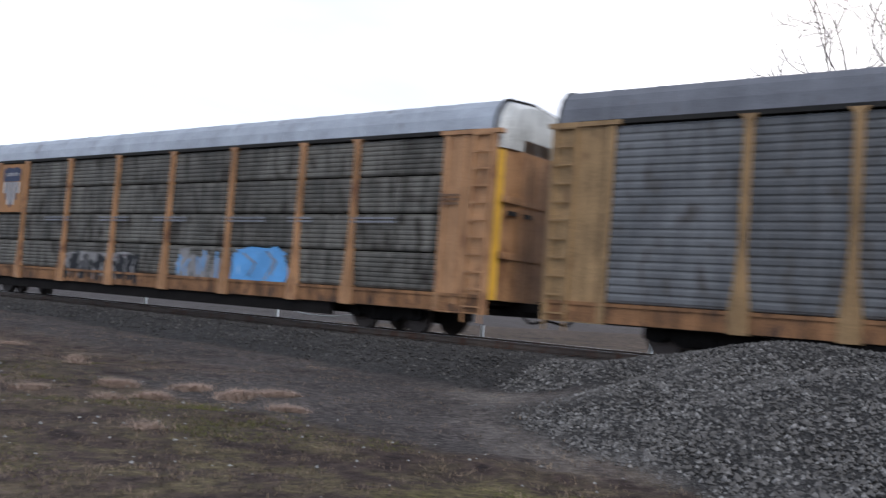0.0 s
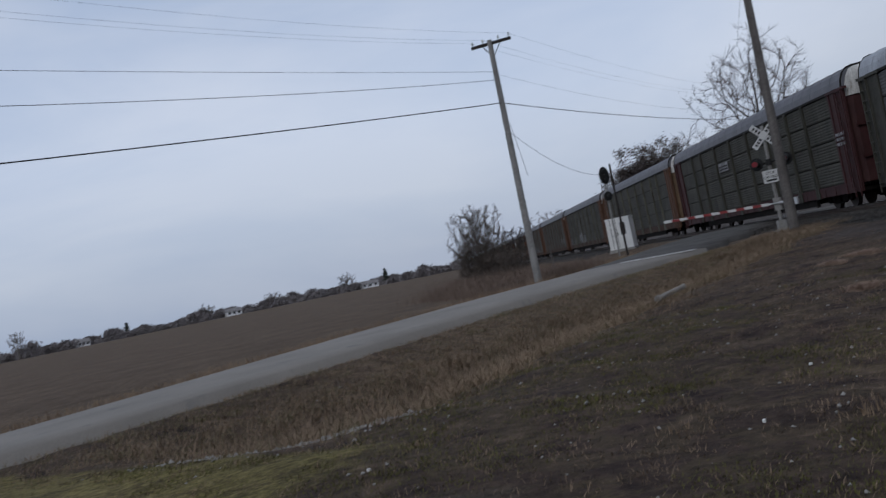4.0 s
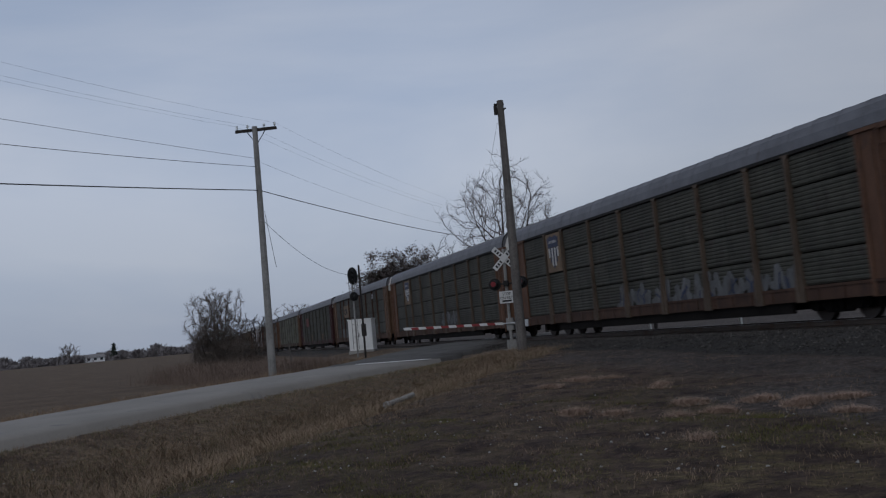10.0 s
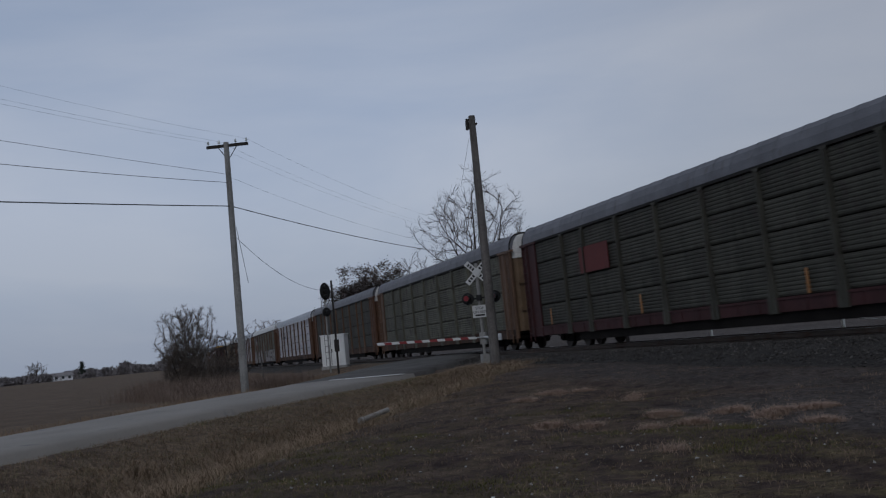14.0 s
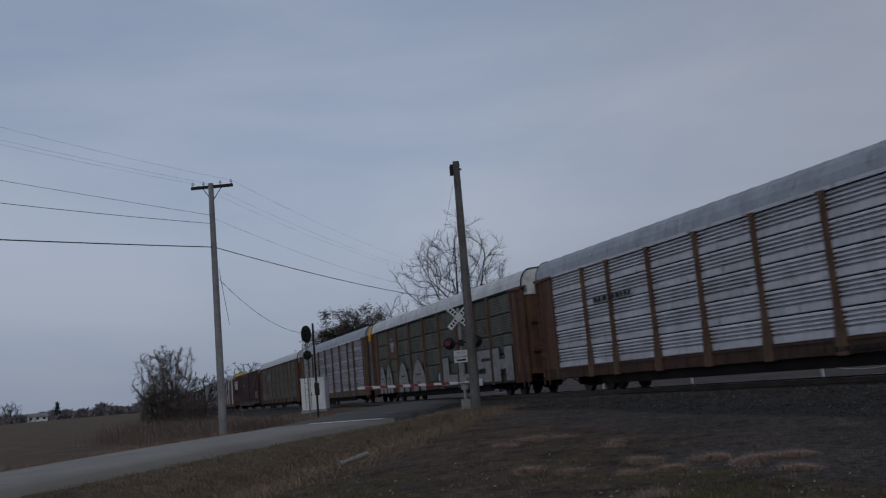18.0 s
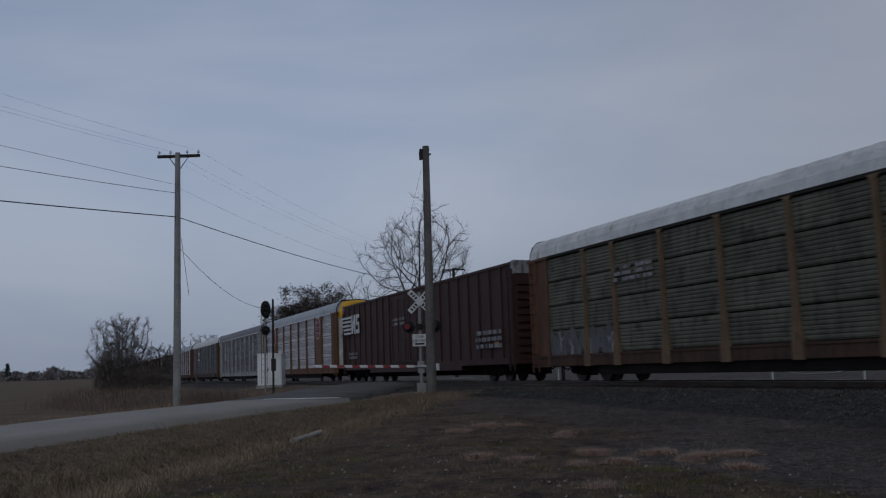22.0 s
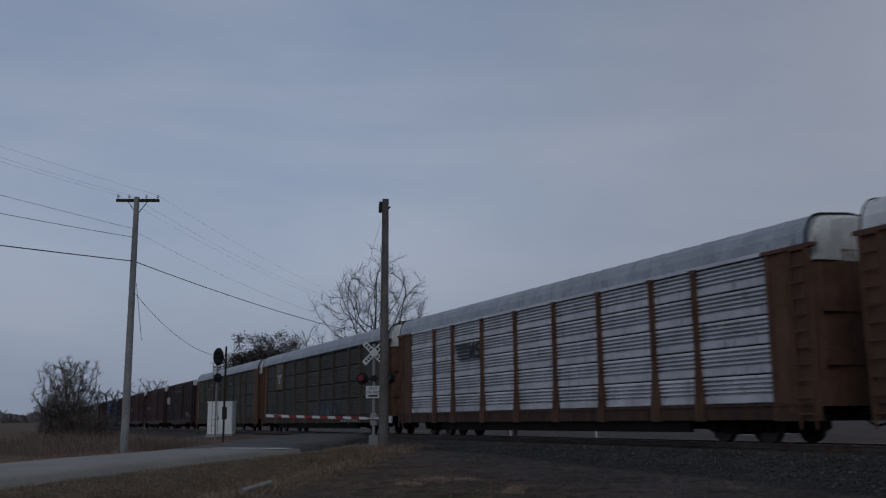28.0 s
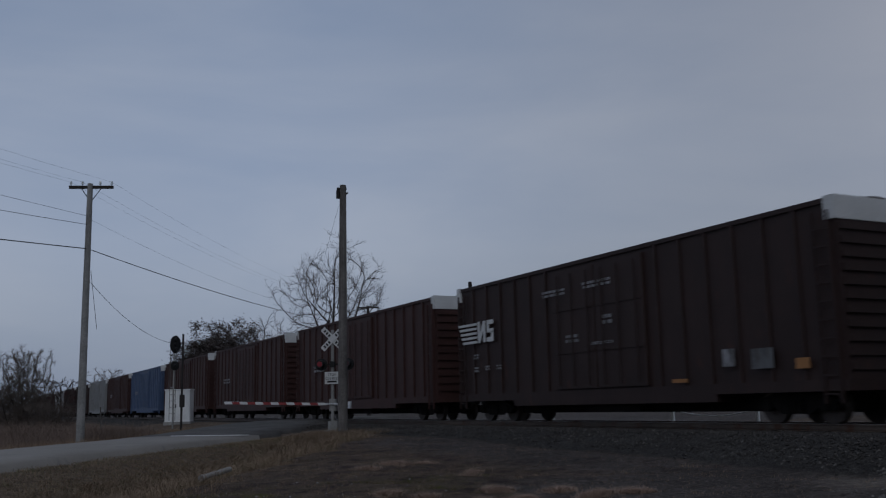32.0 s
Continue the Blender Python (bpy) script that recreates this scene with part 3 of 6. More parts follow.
# ---- railway track ----
def track():
    tr = thing("railway_track", (TRACK_X, 0, RAIL_Z), "rusty steel rails on dark wooden ties in ballast", "railway track", kind="structure")
    rail_ring = [(-0.07, -0.17), (0.07, -0.17), (0.07, -0.15), (0.012, -0.13), (0.012, -0.04), (0.036, -0.03), (0.036, 0.0), (-0.036, 0.0), (-0.036, -0.03), (-0.012, -0.04), (-0.012, -0.13), (-0.07, -0.15)]
    for side in (-0.755, 0.755):
        s = Solid()
        s.extrude([(x + side, z) for x, z in rail_ring], 1, -60, 520)
        r = part("rail", s, "rail_steel", tr)
        top = Solid().box(side - 0.03, side + 0.03, -60, 520, 0.0, 0.003)
        part("running_surface", top, "rail_bright", r)
    tie = shared("tie", "tie_wood", lambda: Solid().box(-1.3, 1.3, -0.11, 0.11, -0.36, -0.165, 0.02))
    y = -6.0
    while y < 90:
        part("tie", tie, "tie_wood", tr, (random.uniform(-0.04, 0.04), y, 0))
        y += 0.53
    return tr


track()

# ---- rolling stock ----
HALF, CAR = 1.52, 13.55
SILL0, SILL1, EAVE, TOP = 0.58, 1.02, 4.82, 5.74
POSTS = (-9.2, -7.2, -4.33, -1.45, 1.45, 4.33, 7.2, 9.2)
ENDS = 12.05


def corrugated(w, h, ridges, depth=0.035, band=0.0, groove=False):
    """A sheet of pressed steel: ridges run along it, or sunk grooves; band leaves that share of its height flat at the foot."""
    s = Solid()
    zs, xs = [0.0, 0.02], [0.0, -0.02]
    z0 = h * band + 0.03
    step = (h - z0 - 0.03) / ridges
    for k in range(ridges):
        a = z0 + k * step
        if groove:
            zs += [a, a + step * 0.08, a + step * 0.42, a + step * 0.62]
            xs += [-0.025, -0.02 + depth, -0.02 + depth, -0.03]
        else:
            zs += [a, a + step * 0.2, a + step * 0.66, a + step * 0.9]
            xs += [-0.02, -0.02 - depth, -0.02 - depth, -0.02]
    zs += [h - 0.02, h]
    xs += [-0.02, 0.0]
    n = len(zs)
    verts = [(x, -w / 2, z) for x, z in zip(xs, zs)] + [(x, w / 2, z) for x, z in zip(xs, zs)]
    return s.add(verts, [(i, i + 1, n + i + 1, n + i) for i in range(n - 1)])


def truck_parts(car, y, mat="steel_black"):
    tk = part("truck", shared("bolster", mat, lambda: Solid().box(-1.0, 1.0, -0.25, 0.25, 0.45, 0.75, 0.05).box(-0.35, 0.35, -0.35, 0.35, 0.7, 0.95, 0.08)), mat, car, (0, y, 0))

    def frame_mesh():
        s = Solid()
        ring = [(-1.25, 0.38), (-1.05, 0.30), (-0.72, 0.42), (-0.45, 0.24), (0.45, 0.24), (0.72, 0.42), (1.05, 0.30), (1.25, 0.38), (1.25, 0.56), (1.0, 0.64), (0.5, 0.80), (-0.5, 0.80), (-1.0, 0.64), (-1.25, 0.56)]
        s.extrude(ring, 0, -0.07, 0.07)
        for yy in (-0.89, 0.89):
            s.tube((-0.14, yy, 0.45), (0.1, yy, 0.45), 0.15, n=10)
        for yy in (-0.2, 0.0, 0.2):
            s.tube((-0.11, yy, 0.28), (-0.11, yy, 0.60), 0.085, n=8)
        return s
    fm = shared("side_frame", mat, frame_mesh)
    for x in (-1.0, 1.0):
        part("side_frame", fm, mat, tk, (x, 0, 0))

    def wheel_mesh():
        s = Solid()
        s.tube((-0.065, 0, 0), (0.065, 0, 0), 0.42, n=20)
        s.tube((0.065, 0, 0), (0.095, 0, 0), 0.45, n=20)
        s.tube((-0.10, 0, 0), (0.10, 0, 0), 0.13, n=10)
        return s
    wm = shared("wheel", "wheel_steel", wheel_mesh)
    for yy in (-0.89, 0.89):
        for x in (-0.755, 0.755):
            part("wheel", wm, "wheel_steel", tk, (x, yy, 0.42), turn=(0, 0, 0 if x < 0 else 180))
    return tk


def coupler(car, y, s=1):
    def m():
        o = Solid().box(-0.09, 0.09, -0.9, 0.25, 0.72, 0.92, 0.03)
        o.box(-0.16, 0.16, 0.15, 0.50, 0.66, 0.98, 0.06)
        o.tube((0.35, -0.3, 0.75), (0.30, 0.1, 0.45), 0.03, n=6).tube((0.30, 0.1, 0.45), (0.28, 0.6, 0.55), 0.03, n=6)
        return o
    part("coupler", shared("coupler", "steel_black", m), "steel_black", car, (0, y, 0), turn=(0, 0, 0 if s > 0 else 180))


def roof_ring(hw, z0, z1, steps=4, shoulder=0.55):
    """Cross-section of a car roof with rounded shoulders."""
    pts = [(-hw, z0)]
    for k in range(steps + 1):
        a = math.pi - k / steps * (math.pi / 2)
        pts.append((-hw + shoulder + shoulder * math.cos(a), z0 + (z1 - z0 - 0.08) * math.sin(a)))
    pts.append((0, z1))
    mirror = [(-x, z) for x, z in reversed(pts[:-1])]
    return pts + mirror


def autorack(style, label):
    """An enclosed freight car for motor cars, 27 m long; local y runs along the train, the watched side faces -x."""
    panel, trim, roof, door = style["panel"], style["trim"], style["roof"], style["door"]
    post = style.get("post", trim)
    car = thing("autorack_car", (0, 0, 0), label, "rail car", "cars of the freight train")
    # added near-black filler: its colour gives the shade of the hollow car between panels
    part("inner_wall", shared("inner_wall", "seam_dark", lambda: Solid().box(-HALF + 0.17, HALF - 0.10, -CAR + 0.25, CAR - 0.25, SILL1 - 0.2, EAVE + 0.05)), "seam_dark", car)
    part("far_side", shared("far_side", panel, lambda: Solid().box(HALF - 0.08, HALF, -CAR, CAR, SILL0, EAVE)), panel, car)

    def roof_mesh():
        s = Solid()
        s.extrude(roof_ring(HALF + 0.03, EAVE + 0.06, TOP), 1, -CAR + 0.1, CAR - 0.1)
        return s
    rf = part("roof", shared("roof", roof, roof_mesh), roof, car)

    def ribs():
        s = Solid()
        for y in np.arange(-12.4, 12.5, 1.03):
            s.extrude(roof_ring(HALF + 0.036, EAVE + 0.07, TOP + 0.008), 1, y - 0.03, y + 0.03)
        return s
    part("roof_rib", shared("roof_rib", roof, ribs), roof, rf)
    band = shared("roof_end_band", "seam_dark", lambda: Solid().pipe([(x, 0, z) for x, z in roof_ring(HALF + 0.02, EAVE + 0.06, TOP)], 0.035, 5))
    for y in (-CAR + 0.1, CAR - 0.1):
        part("roof_end_band", band, "seam_dark", rf, (0, y, 0))
    part("eave_rail", shared("eave_rail", style.get("rail", "seam_dark"), lambda: Solid().box(-HALF - 0.05, -HALF + 0.1, -CAR + 0.6, CAR - 0.6, EAVE - 0.03, EAVE + 0.07)), style.get("rail", "seam_dark"), car)

    def sill_mesh():
        s = Solid().box(-HALF - 0.03, -HALF + 0.08, -CAR + 0.1, CAR - 0.1, SILL0 + 0.03, SILL1)
        s.box(-HALF - 0.06, -HALF + 0.08, -CAR + 0.1, CAR - 0.1, SILL1 - 0.07, SILL1 + 0.005)
        for y in np.arange(-11, 11.1, 1.05):
            s.box(-HALF - 0.05, -HALF - 0.02, y - 0.03, y + 0.03, SILL0 + 0.05, SILL1 - 0.07)
        return s
    part("side_sill", shared("side_sill", style.get("sill", "trim_grime" if trim == "trim_rust" else trim), sill_mesh), style.get("sill", "trim_grime" if trim == "trim_rust" else trim), car)
    part("underframe", shared("underframe", "steel_black", lambda: Solid().box(-HALF + 0.05, HALF - 0.05, -CAR + 0.3, CAR - 0.3, SILL0, SILL0 + 0.15).box(-0.5, 0.5, -9, 9, SILL0 - 0.22, SILL0).box(-HALF + 0.06, -HALF + 0.2, -8.6, 8.6, SILL0 - 0.30, SILL0 + 0.05)), "steel_black", car)

    def end_mesh():
        return Solid().box(-HALF - 0.02, -HALF + 0.06, -0.74, 0.74, SILL0, EAVE)
    corner = shared("corner_post", trim, lambda: Solid().box(-HALF - 0.065, -HALF + 0.02, -0.08, 0.08, SILL0, EAVE - 0.055, 0.02))
    rib = shared("end_rib", trim, lambda: Solid().box(-HALF - 0.055, -HALF + 0.02, -0.06, 0.06, SILL0 + 0.2, EAVE - 0.06, 0.02))
    cap = shared("end_cap", trim, lambda: Solid().box(-HALF - 0.09, -HALF + 0.1, -0.9, 0.85, EAVE - 0.05, EAVE + 0.05))
    em = shared("end_panel", trim, end_mesh)

    def ladder_mesh():
        s = Solid()
        for z in np.arange(SILL0 + 0.15, EAVE, 0.40):
            s.box(-HALF - 0.10, -HALF - 0.07, -0.24, 0.24, z, z + 0.035)
        s.box(-HALF - 0.10, -HALF - 0.05, -0.27, -0.23, SILL0 - 0.2, EAVE)
        s.box(-HALF - 0.10, -HALF - 0.05, 0.23, 0.27, SILL0 - 0.2, EAVE)
        return s
    lm = shared("ladder", trim, ladder_mesh)

    def door_mesh():
        s = Solid()
        for sx in (-1, 1):
            ring = [(sx * 0.01, 0.0), (sx * 0.6, 0.0), (sx * 1.2, -0.10), (sx * 1.45, -0.32), (sx * 1.45, -0.45), (sx * 0.01, -0.12)]
            s.extrude(ring, 2, SILL0 + 0.35, EAVE - 0.05)
        for z in (1.9, 3.2):
            s.box(-1.3, 1.3, -0.05, 0.03, z, z + 0.16)
        return s

    def hood_mesh():
        s = Solid()
        rings = []
        for y, w, top in ((-0.62, 1.0, 0.0), (-0.25, 0.97, 0.01), (-0.08, 0.88, 0.05), (0.0, 0.72, 0.12)):
            rings.append([(x * w, y, z if z < EAVE else z - top) for x, z in roof_ring(HALF - 0.03, EAVE - 0.35, TOP - 0.02)])
        for a, b2 in zip(rings, rings[1:]):
            n0, m = len(s.v), len(a)
            s.add(a + b2, [(i, (i + 1) % m, m + (i + 1) % m, m + i) for i in range(m)])
        s.add(rings[-1], [tuple(range(len(rings[-1])))])
        return s
    for sgn in (-1, 1):
        e = part("end_panel", em, trim, car, (0, sgn * (CAR - 0.75), 0), turn=(0, 0, 0))
        part("ladder", lm, trim, e, (0, sgn * 0.40, 0))
        part("corner_post", corner, trim, e, (0, -0.68, 0))
        part("corner_post", corner, trim, e, (0, 0.68, 0))
        part("end_rib", rib, trim, e, (0, 0.16, 0))
        part("end_cap", cap, trim, e)
        part("end_door", shared("end_door", door, door_mesh), door, car, (0, sgn * (CAR + 0.12), 0), turn=(0, 0, 0 if sgn > 0 else 180))
        hood = style.get("hood", "trim_white")
        part("end_hood", shared("end_hood", hood, hood_mesh), hood, car, (0, sgn * (CAR + 0.12), 0), label="pale end hood under the roof", turn=(0, 0, 0 if sgn > 0 else 180))
        truck_parts(car, sgn * 10.1)
        coupler(car, sgn * (CAR + 0.35), sgn)

    def post_mesh():
        s = Solid()
        ring = [(-0.2, SILL0), (0.2, SILL0), (0.2, SILL1), (0.12, SILL1 + 0.65), (0.085, SILL1 + 1.1), (0.085, EAVE - 0.12), (0.18, EAVE), (-0.18, EAVE), (-0.085, EAVE - 0.12), (-0.085, SILL1 + 1.1), (-0.12, SILL1 + 0.65), (-0.2, SILL1)]
        s.extrude(ring, 0, -HALF - 0.075, -HALF + 0.05)
        s.box(-HALF - 0.10, -HALF - 0.07, -0.03, 0.03, SILL0 + 0.1, EAVE - 0.1)
        return s
    pm = shared("post", post, post_mesh)
    for y in POSTS:
        part("post", pm, post, car, (0, y, 0))
    edges = [-ENDS, *POSTS, ENDS]
    rows = style.get("rows", 4)
    hh = (EAVE - 0.04 - SILL1) / rows
    for a, b2 in zip(edges, edges[1:]):
        halves = 2 if b2 - a > 2.5 and style.get("split", True) else 1
        w = (b2 - a) / halves
        for hcol in range(halves):
            yc = a + w * (hcol + 0.5)
            for r in range(rows):
                key = ("panel", round(w, 2), rows, style.get("ridges", 7), style.get("band", 0.0))
                me = shared(key, panel, lambda: corrugated(w - (0.04 if halves == 1 else 0.012), hh - 0.035, style.get("ridges", 7), style.get("depth", 0.017), style.get("band", 0.0), style.get("groove", False)))
                part("panel", me, panel, car, (-HALF + 0.045, yc, SILL1 + 0.02 + r * hh))
    return car


def patch(car, name, mat, y0, y1, z0, z1, label="", out=0.075, corner=0.0):
    """A painted or plated rectangle on the watched side of a car."""
    s = Solid().box(-HALF - out, -HALF - out + 0.02, y0, y1, z0, z1)
    return part(name, s, mat, car, label=label)


def bars(car, name, mat, y0, y1, z0, z1, rows, words, seed, label=""):
    """Unreadable writing as small bars."""
    rnd = random.Random(seed)
    s = Solid()
    hh = (z1 - z0) / rows
    for r in range(rows):
        y = y0
        while y < y1:
            w = rnd.uniform(0.5, 1.3) * (y1 - y0) / words
            s.box(-HALF - 0.082, -HALF - 0.075, y, min(y1, y + w * 0.75), z0 + r * hh, z0 + r * hh + hh * 0.6)
            y += w
    return tagged(part(name, s, mat, car, label=label), kind="stuff")


def ribbon(s, pts, w, x):
    """A band of paint along the points, each stretch a hair in front of the last."""
    for i, ((ya, za), (yb, zb)) in enumerate(zip(pts, pts[1:])):
        d = math.hypot(yb - ya, zb - za) + 1e-6
        ny, nz = -(zb - za) / d * w / 2, (yb - ya) / d * w / 2
        ey, ez = (yb - ya) / d * w * 0.3, (zb - za) / d * w * 0.3
        ring = [(ya + ny - ey, za + nz - ez), (yb + ny + ey, zb + nz + ez), (yb + ey * 1.8, zb + ez * 1.8), (yb - ny + ey, zb - nz + ez), (ya - ny - ey, za - nz - ez), (ya - ey * 1.8, za - ez * 1.8)]
        s.extrude(ring, 0, x - 0.004 - 0.0009 * i, x - 0.0009 * i)


def scrawl(car, name, mats, y0, y1, z0, z1, n, seed, label="", out=0.0):
    """Sprayed letters that cannot be read: broad crooked strokes with thin darker lines over them."""
    rnd = random.Random(seed)
    fill, ink = Solid(), Solid()
    step, h = (y1 - y0) / n, z1 - z0
    for k in range(n):
        a = y0 + (k + 0.5) * step
        if n == 1:
            ring = []
            for i in range(30):
                t = i / 30 * math.tau
                ring.append((a + math.copysign(abs(math.cos(t)) ** 0.45, math.cos(t)) * step / 2 * rnd.uniform(0.84, 1.04), (z0 + z1) / 2 + math.copysign(abs(math.sin(t)) ** 0.5, math.sin(t)) * h / 2 * rnd.uniform(0.86, 1.04)))
            fill.extrude(ring, 0, -HALF - 0.012, -HALF + 0.02)
        else:
            pts = []
            for i in range(rnd.randint(5, 7)):
                zz = z0 + h * (rnd.uniform(0.05, 0.25) if i % 2 else rnd.uniform(0.6, 0.98))
                pts.append((a + step * (-0.42 + 0.84 * i / 6) + rnd.uniform(-0.12, 0.12) * step, zz))
            ribbon(fill, pts, min(0.30, step * 0.26), -HALF - 0.006 - out)
            zz = z0 + h * rnd.uniform(0.3, 0.6)
            ribbon(fill, [(a - step * 0.4, zz), (a + step * 0.1, zz + 0.1 * h), (a + step * 0.42, zz - 0.06 * h)], min(0.22, step * 0.2), -HALF - 0.013 - out)
        for _ in range(3):
            u, v = a + rnd.uniform(-0.35, 0.35) * step, z0 + rnd.uniform(0.2, 0.6) * h
            ribbon(ink, [(u, v - 0.15 * h), (u + rnd.uniform(-0.12, 0.12) * step, v + 0.1 * h), (u + rnd.uniform(-0.2, 0.2) * step, v + 0.3 * h)], 0.06, -HALF - 0.020 - out)
    f = part(name, fill, mats[0], car, label=label)
    tagged(part("stroke", ink, mats[1], f), kind="stuff")
    return f


def shield(car, y, z, s=1.0, pale="paint_orange"):
    """A shield-shaped emblem: blue head over red and white bars on a plate; y, z: its middle."""
    plate = patch(car, "emblem_plate", pale, y - 0.82, y + 0.82, z - 0.92, z + 0.86, "plate with a striped shield emblem", 0.06)
    x0, x1 = -HALF - 0.075, -HALF - 0.055
    head = [(y - 0.58 * s, z + 0.22 * s), (y + 0.58 * s, z + 0.22 * s), (y + 0.62 * s, z + 0.66 * s), (y + 0.3 * s, z + 0.76 * s), (y, z + 0.70 * s), (y - 0.3 * s, z + 0.76 * s), (y - 0.62 * s, z + 0.66 * s)]
    part("shield_head", Solid().extrude(head, 0, x0, x1), "paint_navy", plate)
    part("shield_line", Solid().box(x0 - 0.006, x1, y - 0.46 * s, y + 0.46 * s, z + 0.42 * s, z + 0.54 * s), "paint_pale", plate)
    for k in range(7):
        yy = y + (-0.56 + k * 0.16) * s
        part("shield_bar", Solid().box(x0, x1, yy, yy + 0.11 * s, z - 0.74 * s + abs(k - 3) ** 1.5 * 0.10 * s, z + 0.2 * s), "paint_navy" if k % 2 else "sign_white", plate)
    return plate


def boxcar(mat, label, long=False, hood="sign_white", height=5.15):
    half = CAR if long else 9.3
    car = thing("boxcar", (0, 0, 0), label, "rail car", "cars of the freight train")
    kz = "long" if long else "short"
    part("body", shared("body_" + kz, mat, lambda: Solid().extrude([(-HALF + 0.06, SILL1 - 0.1), (HALF - 0.06, SILL1 - 0.1), (HALF - 0.06, height - 0.12), (0, height), (-HALF + 0.06, height - 0.12)], 1, -half, half)), mat, car)
    part("roof_edge", shared("roof_edge_" + kz, mat, lambda: Solid().box(-HALF, HALF, -half - 0.02, half + 0.02, height - 0.22, height - 0.10)), mat, car)
    part("side_sill", shared("boxsill_" + kz, mat, lambda: Solid().box(-HALF - 0.01, HALF + 0.01, -half, half, SILL0 + 0.18, SILL1).box(-HALF - 0.01, HALF + 0.01, -half * 0.55, half * 0.55, SILL0 - 0.02, SILL0 + 0.2)), mat, car)
    rib = shared("rib_" + kz, mat, lambda: Solid().box(-HALF - 0.01, -HALF + 0.1, -0.06, 0.06, SILL1, height - 0.2, 0.015))
    dw = 3.0 if long else 2.4
    n = 9 if long else 7
    for s in (-1, 1):
        for k in range(n):
            part("side_rib", rib, mat, car, (0, s * (dw + 0.5 + k * (half - dw - 0.7) / (n - 1)), 0))
        dr = part("plug_door", shared("door_" + kz, mat, lambda: Solid().box(-HALF - 0.06, -HALF + 0.1, 0.03, dw, SILL1 + 0.05, height - 0.35, 0.02).box(-HALF - 0.09, -HALF, 0.1, dw - 0.1, 2.2, 2.28).box(-HALF - 0.09, -HALF, 0.1, dw - 0.1, 3.6, 3.68)), mat, car, turn=(0, 0, 0), at=(0, 0 if s > 0 else -dw - 0.03, 0))
        rods = Solid()
        for yy in (0.35, dw * 0.5, dw - 0.4):
            rods.tube((-HALF - 0.11, yy, SILL1 + 0.15), (-HALF - 0.11, yy, height - 0.5), 0.025, n=6)
        part("locking_rod", rods, mat, dr)
        truck_parts(car, s * (half - 2.0 if not long else 10.3))
        coupler(car, s * (half + 0.3), s)
        ridge = shared("end_ridge", mat, lambda: Solid().box(-HALF + 0.1, HALF - 0.1, 0.0, 0.07, 0.0, 0.16))
        for z in np.arange(SILL1 + 0.2, height - 0.8, 0.32):
            part("end_ridge", ridge, mat, car, (0, s * half, z), turn=(0, 0, 0 if s > 0 else 180))
        part("end_hood", Solid().box(-HALF - 0.015, HALF + 0.015, -0.28, 0.03, height - 0.62, height - 0.06), hood, car, (0, s * half, 0), label="white painted top of the car end", turn=(0, 0, 0 if s > 0 else 180))
        lad = Solid()
        for z in np.arange(SILL0 + 0.1, height - 0.4, 0.42):
            lad.box(-HALF - 0.07, -HALF - 0.04, -0.22, 0.22, z, z + 0.03)
        lad.box(-HALF - 0.07, -HALF, -0.25, -0.21, SILL0 - 0.1, height - 0.4).box(-HALF - 0.07, -HALF, 0.21, 0.25, SILL0 - 0.1, height - 0.4)
        part("ladder", lad, mat, car, (0, s * (half - 0.4), 0))
    part("underframe", shared("boxunder_" + kz, "steel_black", lambda: Solid().box(-0.6, 0.6, -half + 1, half - 1, 0.3, SILL0 + 0.3).box(-1.2, -0.7, -1.5, 1.2, 0.32, 0.7)), "steel_black", car)
    return car


def stripes_logo(car, mat, y, z, s=1.0):
    """A railway's mark as plain shapes: stacked slanting bars and two blocks."""
    o = Solid()
    for k in range(5):
        a, b2 = y - 0.15 * s, y + (1.15 + 0.1 * k) * s
        o.extrude([(a, z + 0.20 * k * s), (b2, z + 0.20 * k * s), (b2 + 0.05, z + (0.20 * k + 0.11) * s), (a, z + (0.20 * k + 0.11) * s)], 0, -HALF - 0.085, -HALF - 0.07)
    blocks = Solid()
    blocks.extrude([(y - 0.25 * s, z), (y - 0.45 * s, z), (y - 0.75 * s, z + 0.55 * s), (y - 0.75 * s, z), (y - 0.95 * s, z), (y - 0.95 * s, z + 0.95 * s), (y - 0.75 * s, z + 0.95 * s), (y - 0.45 * s, z + 0.4 * s), (y - 0.45 * s, z + 0.95 * s), (y - 0.25 * s, z + 0.95 * s)], 0, -HALF - 0.085, -HALF - 0.07)
    blocks.box(-HALF - 0.085, -HALF - 0.07, y - 1.65 * s, y - 1.08 * s, z, z + 0.2 * s).box(-HALF - 0.085, -HALF - 0.07, y - 1.65 * s, y - 1.45 * s, z + 0.2 * s, z + 0.45 * s).box(-HALF - 0.085, -HALF - 0.07, y - 1.65 * s, y - 1.08 * s, z + 0.4 * s, z + 0.57 * s).box(-HALF - 0.085, -HALF - 0.07, y - 1.28 * s, y - 1.08 * s, z + 0.57 * s, z + 0.78 * s).box(-HALF - 0.085, -HALF - 0.07, y - 1.65 * s, y - 1.08 * s, z + 0.76 * s, z + 0.95 * s)
    m = part("mark_stripes", o, mat, car, label="slanting stripes of a railway mark")
    part("mark_block", blocks, mat, m)


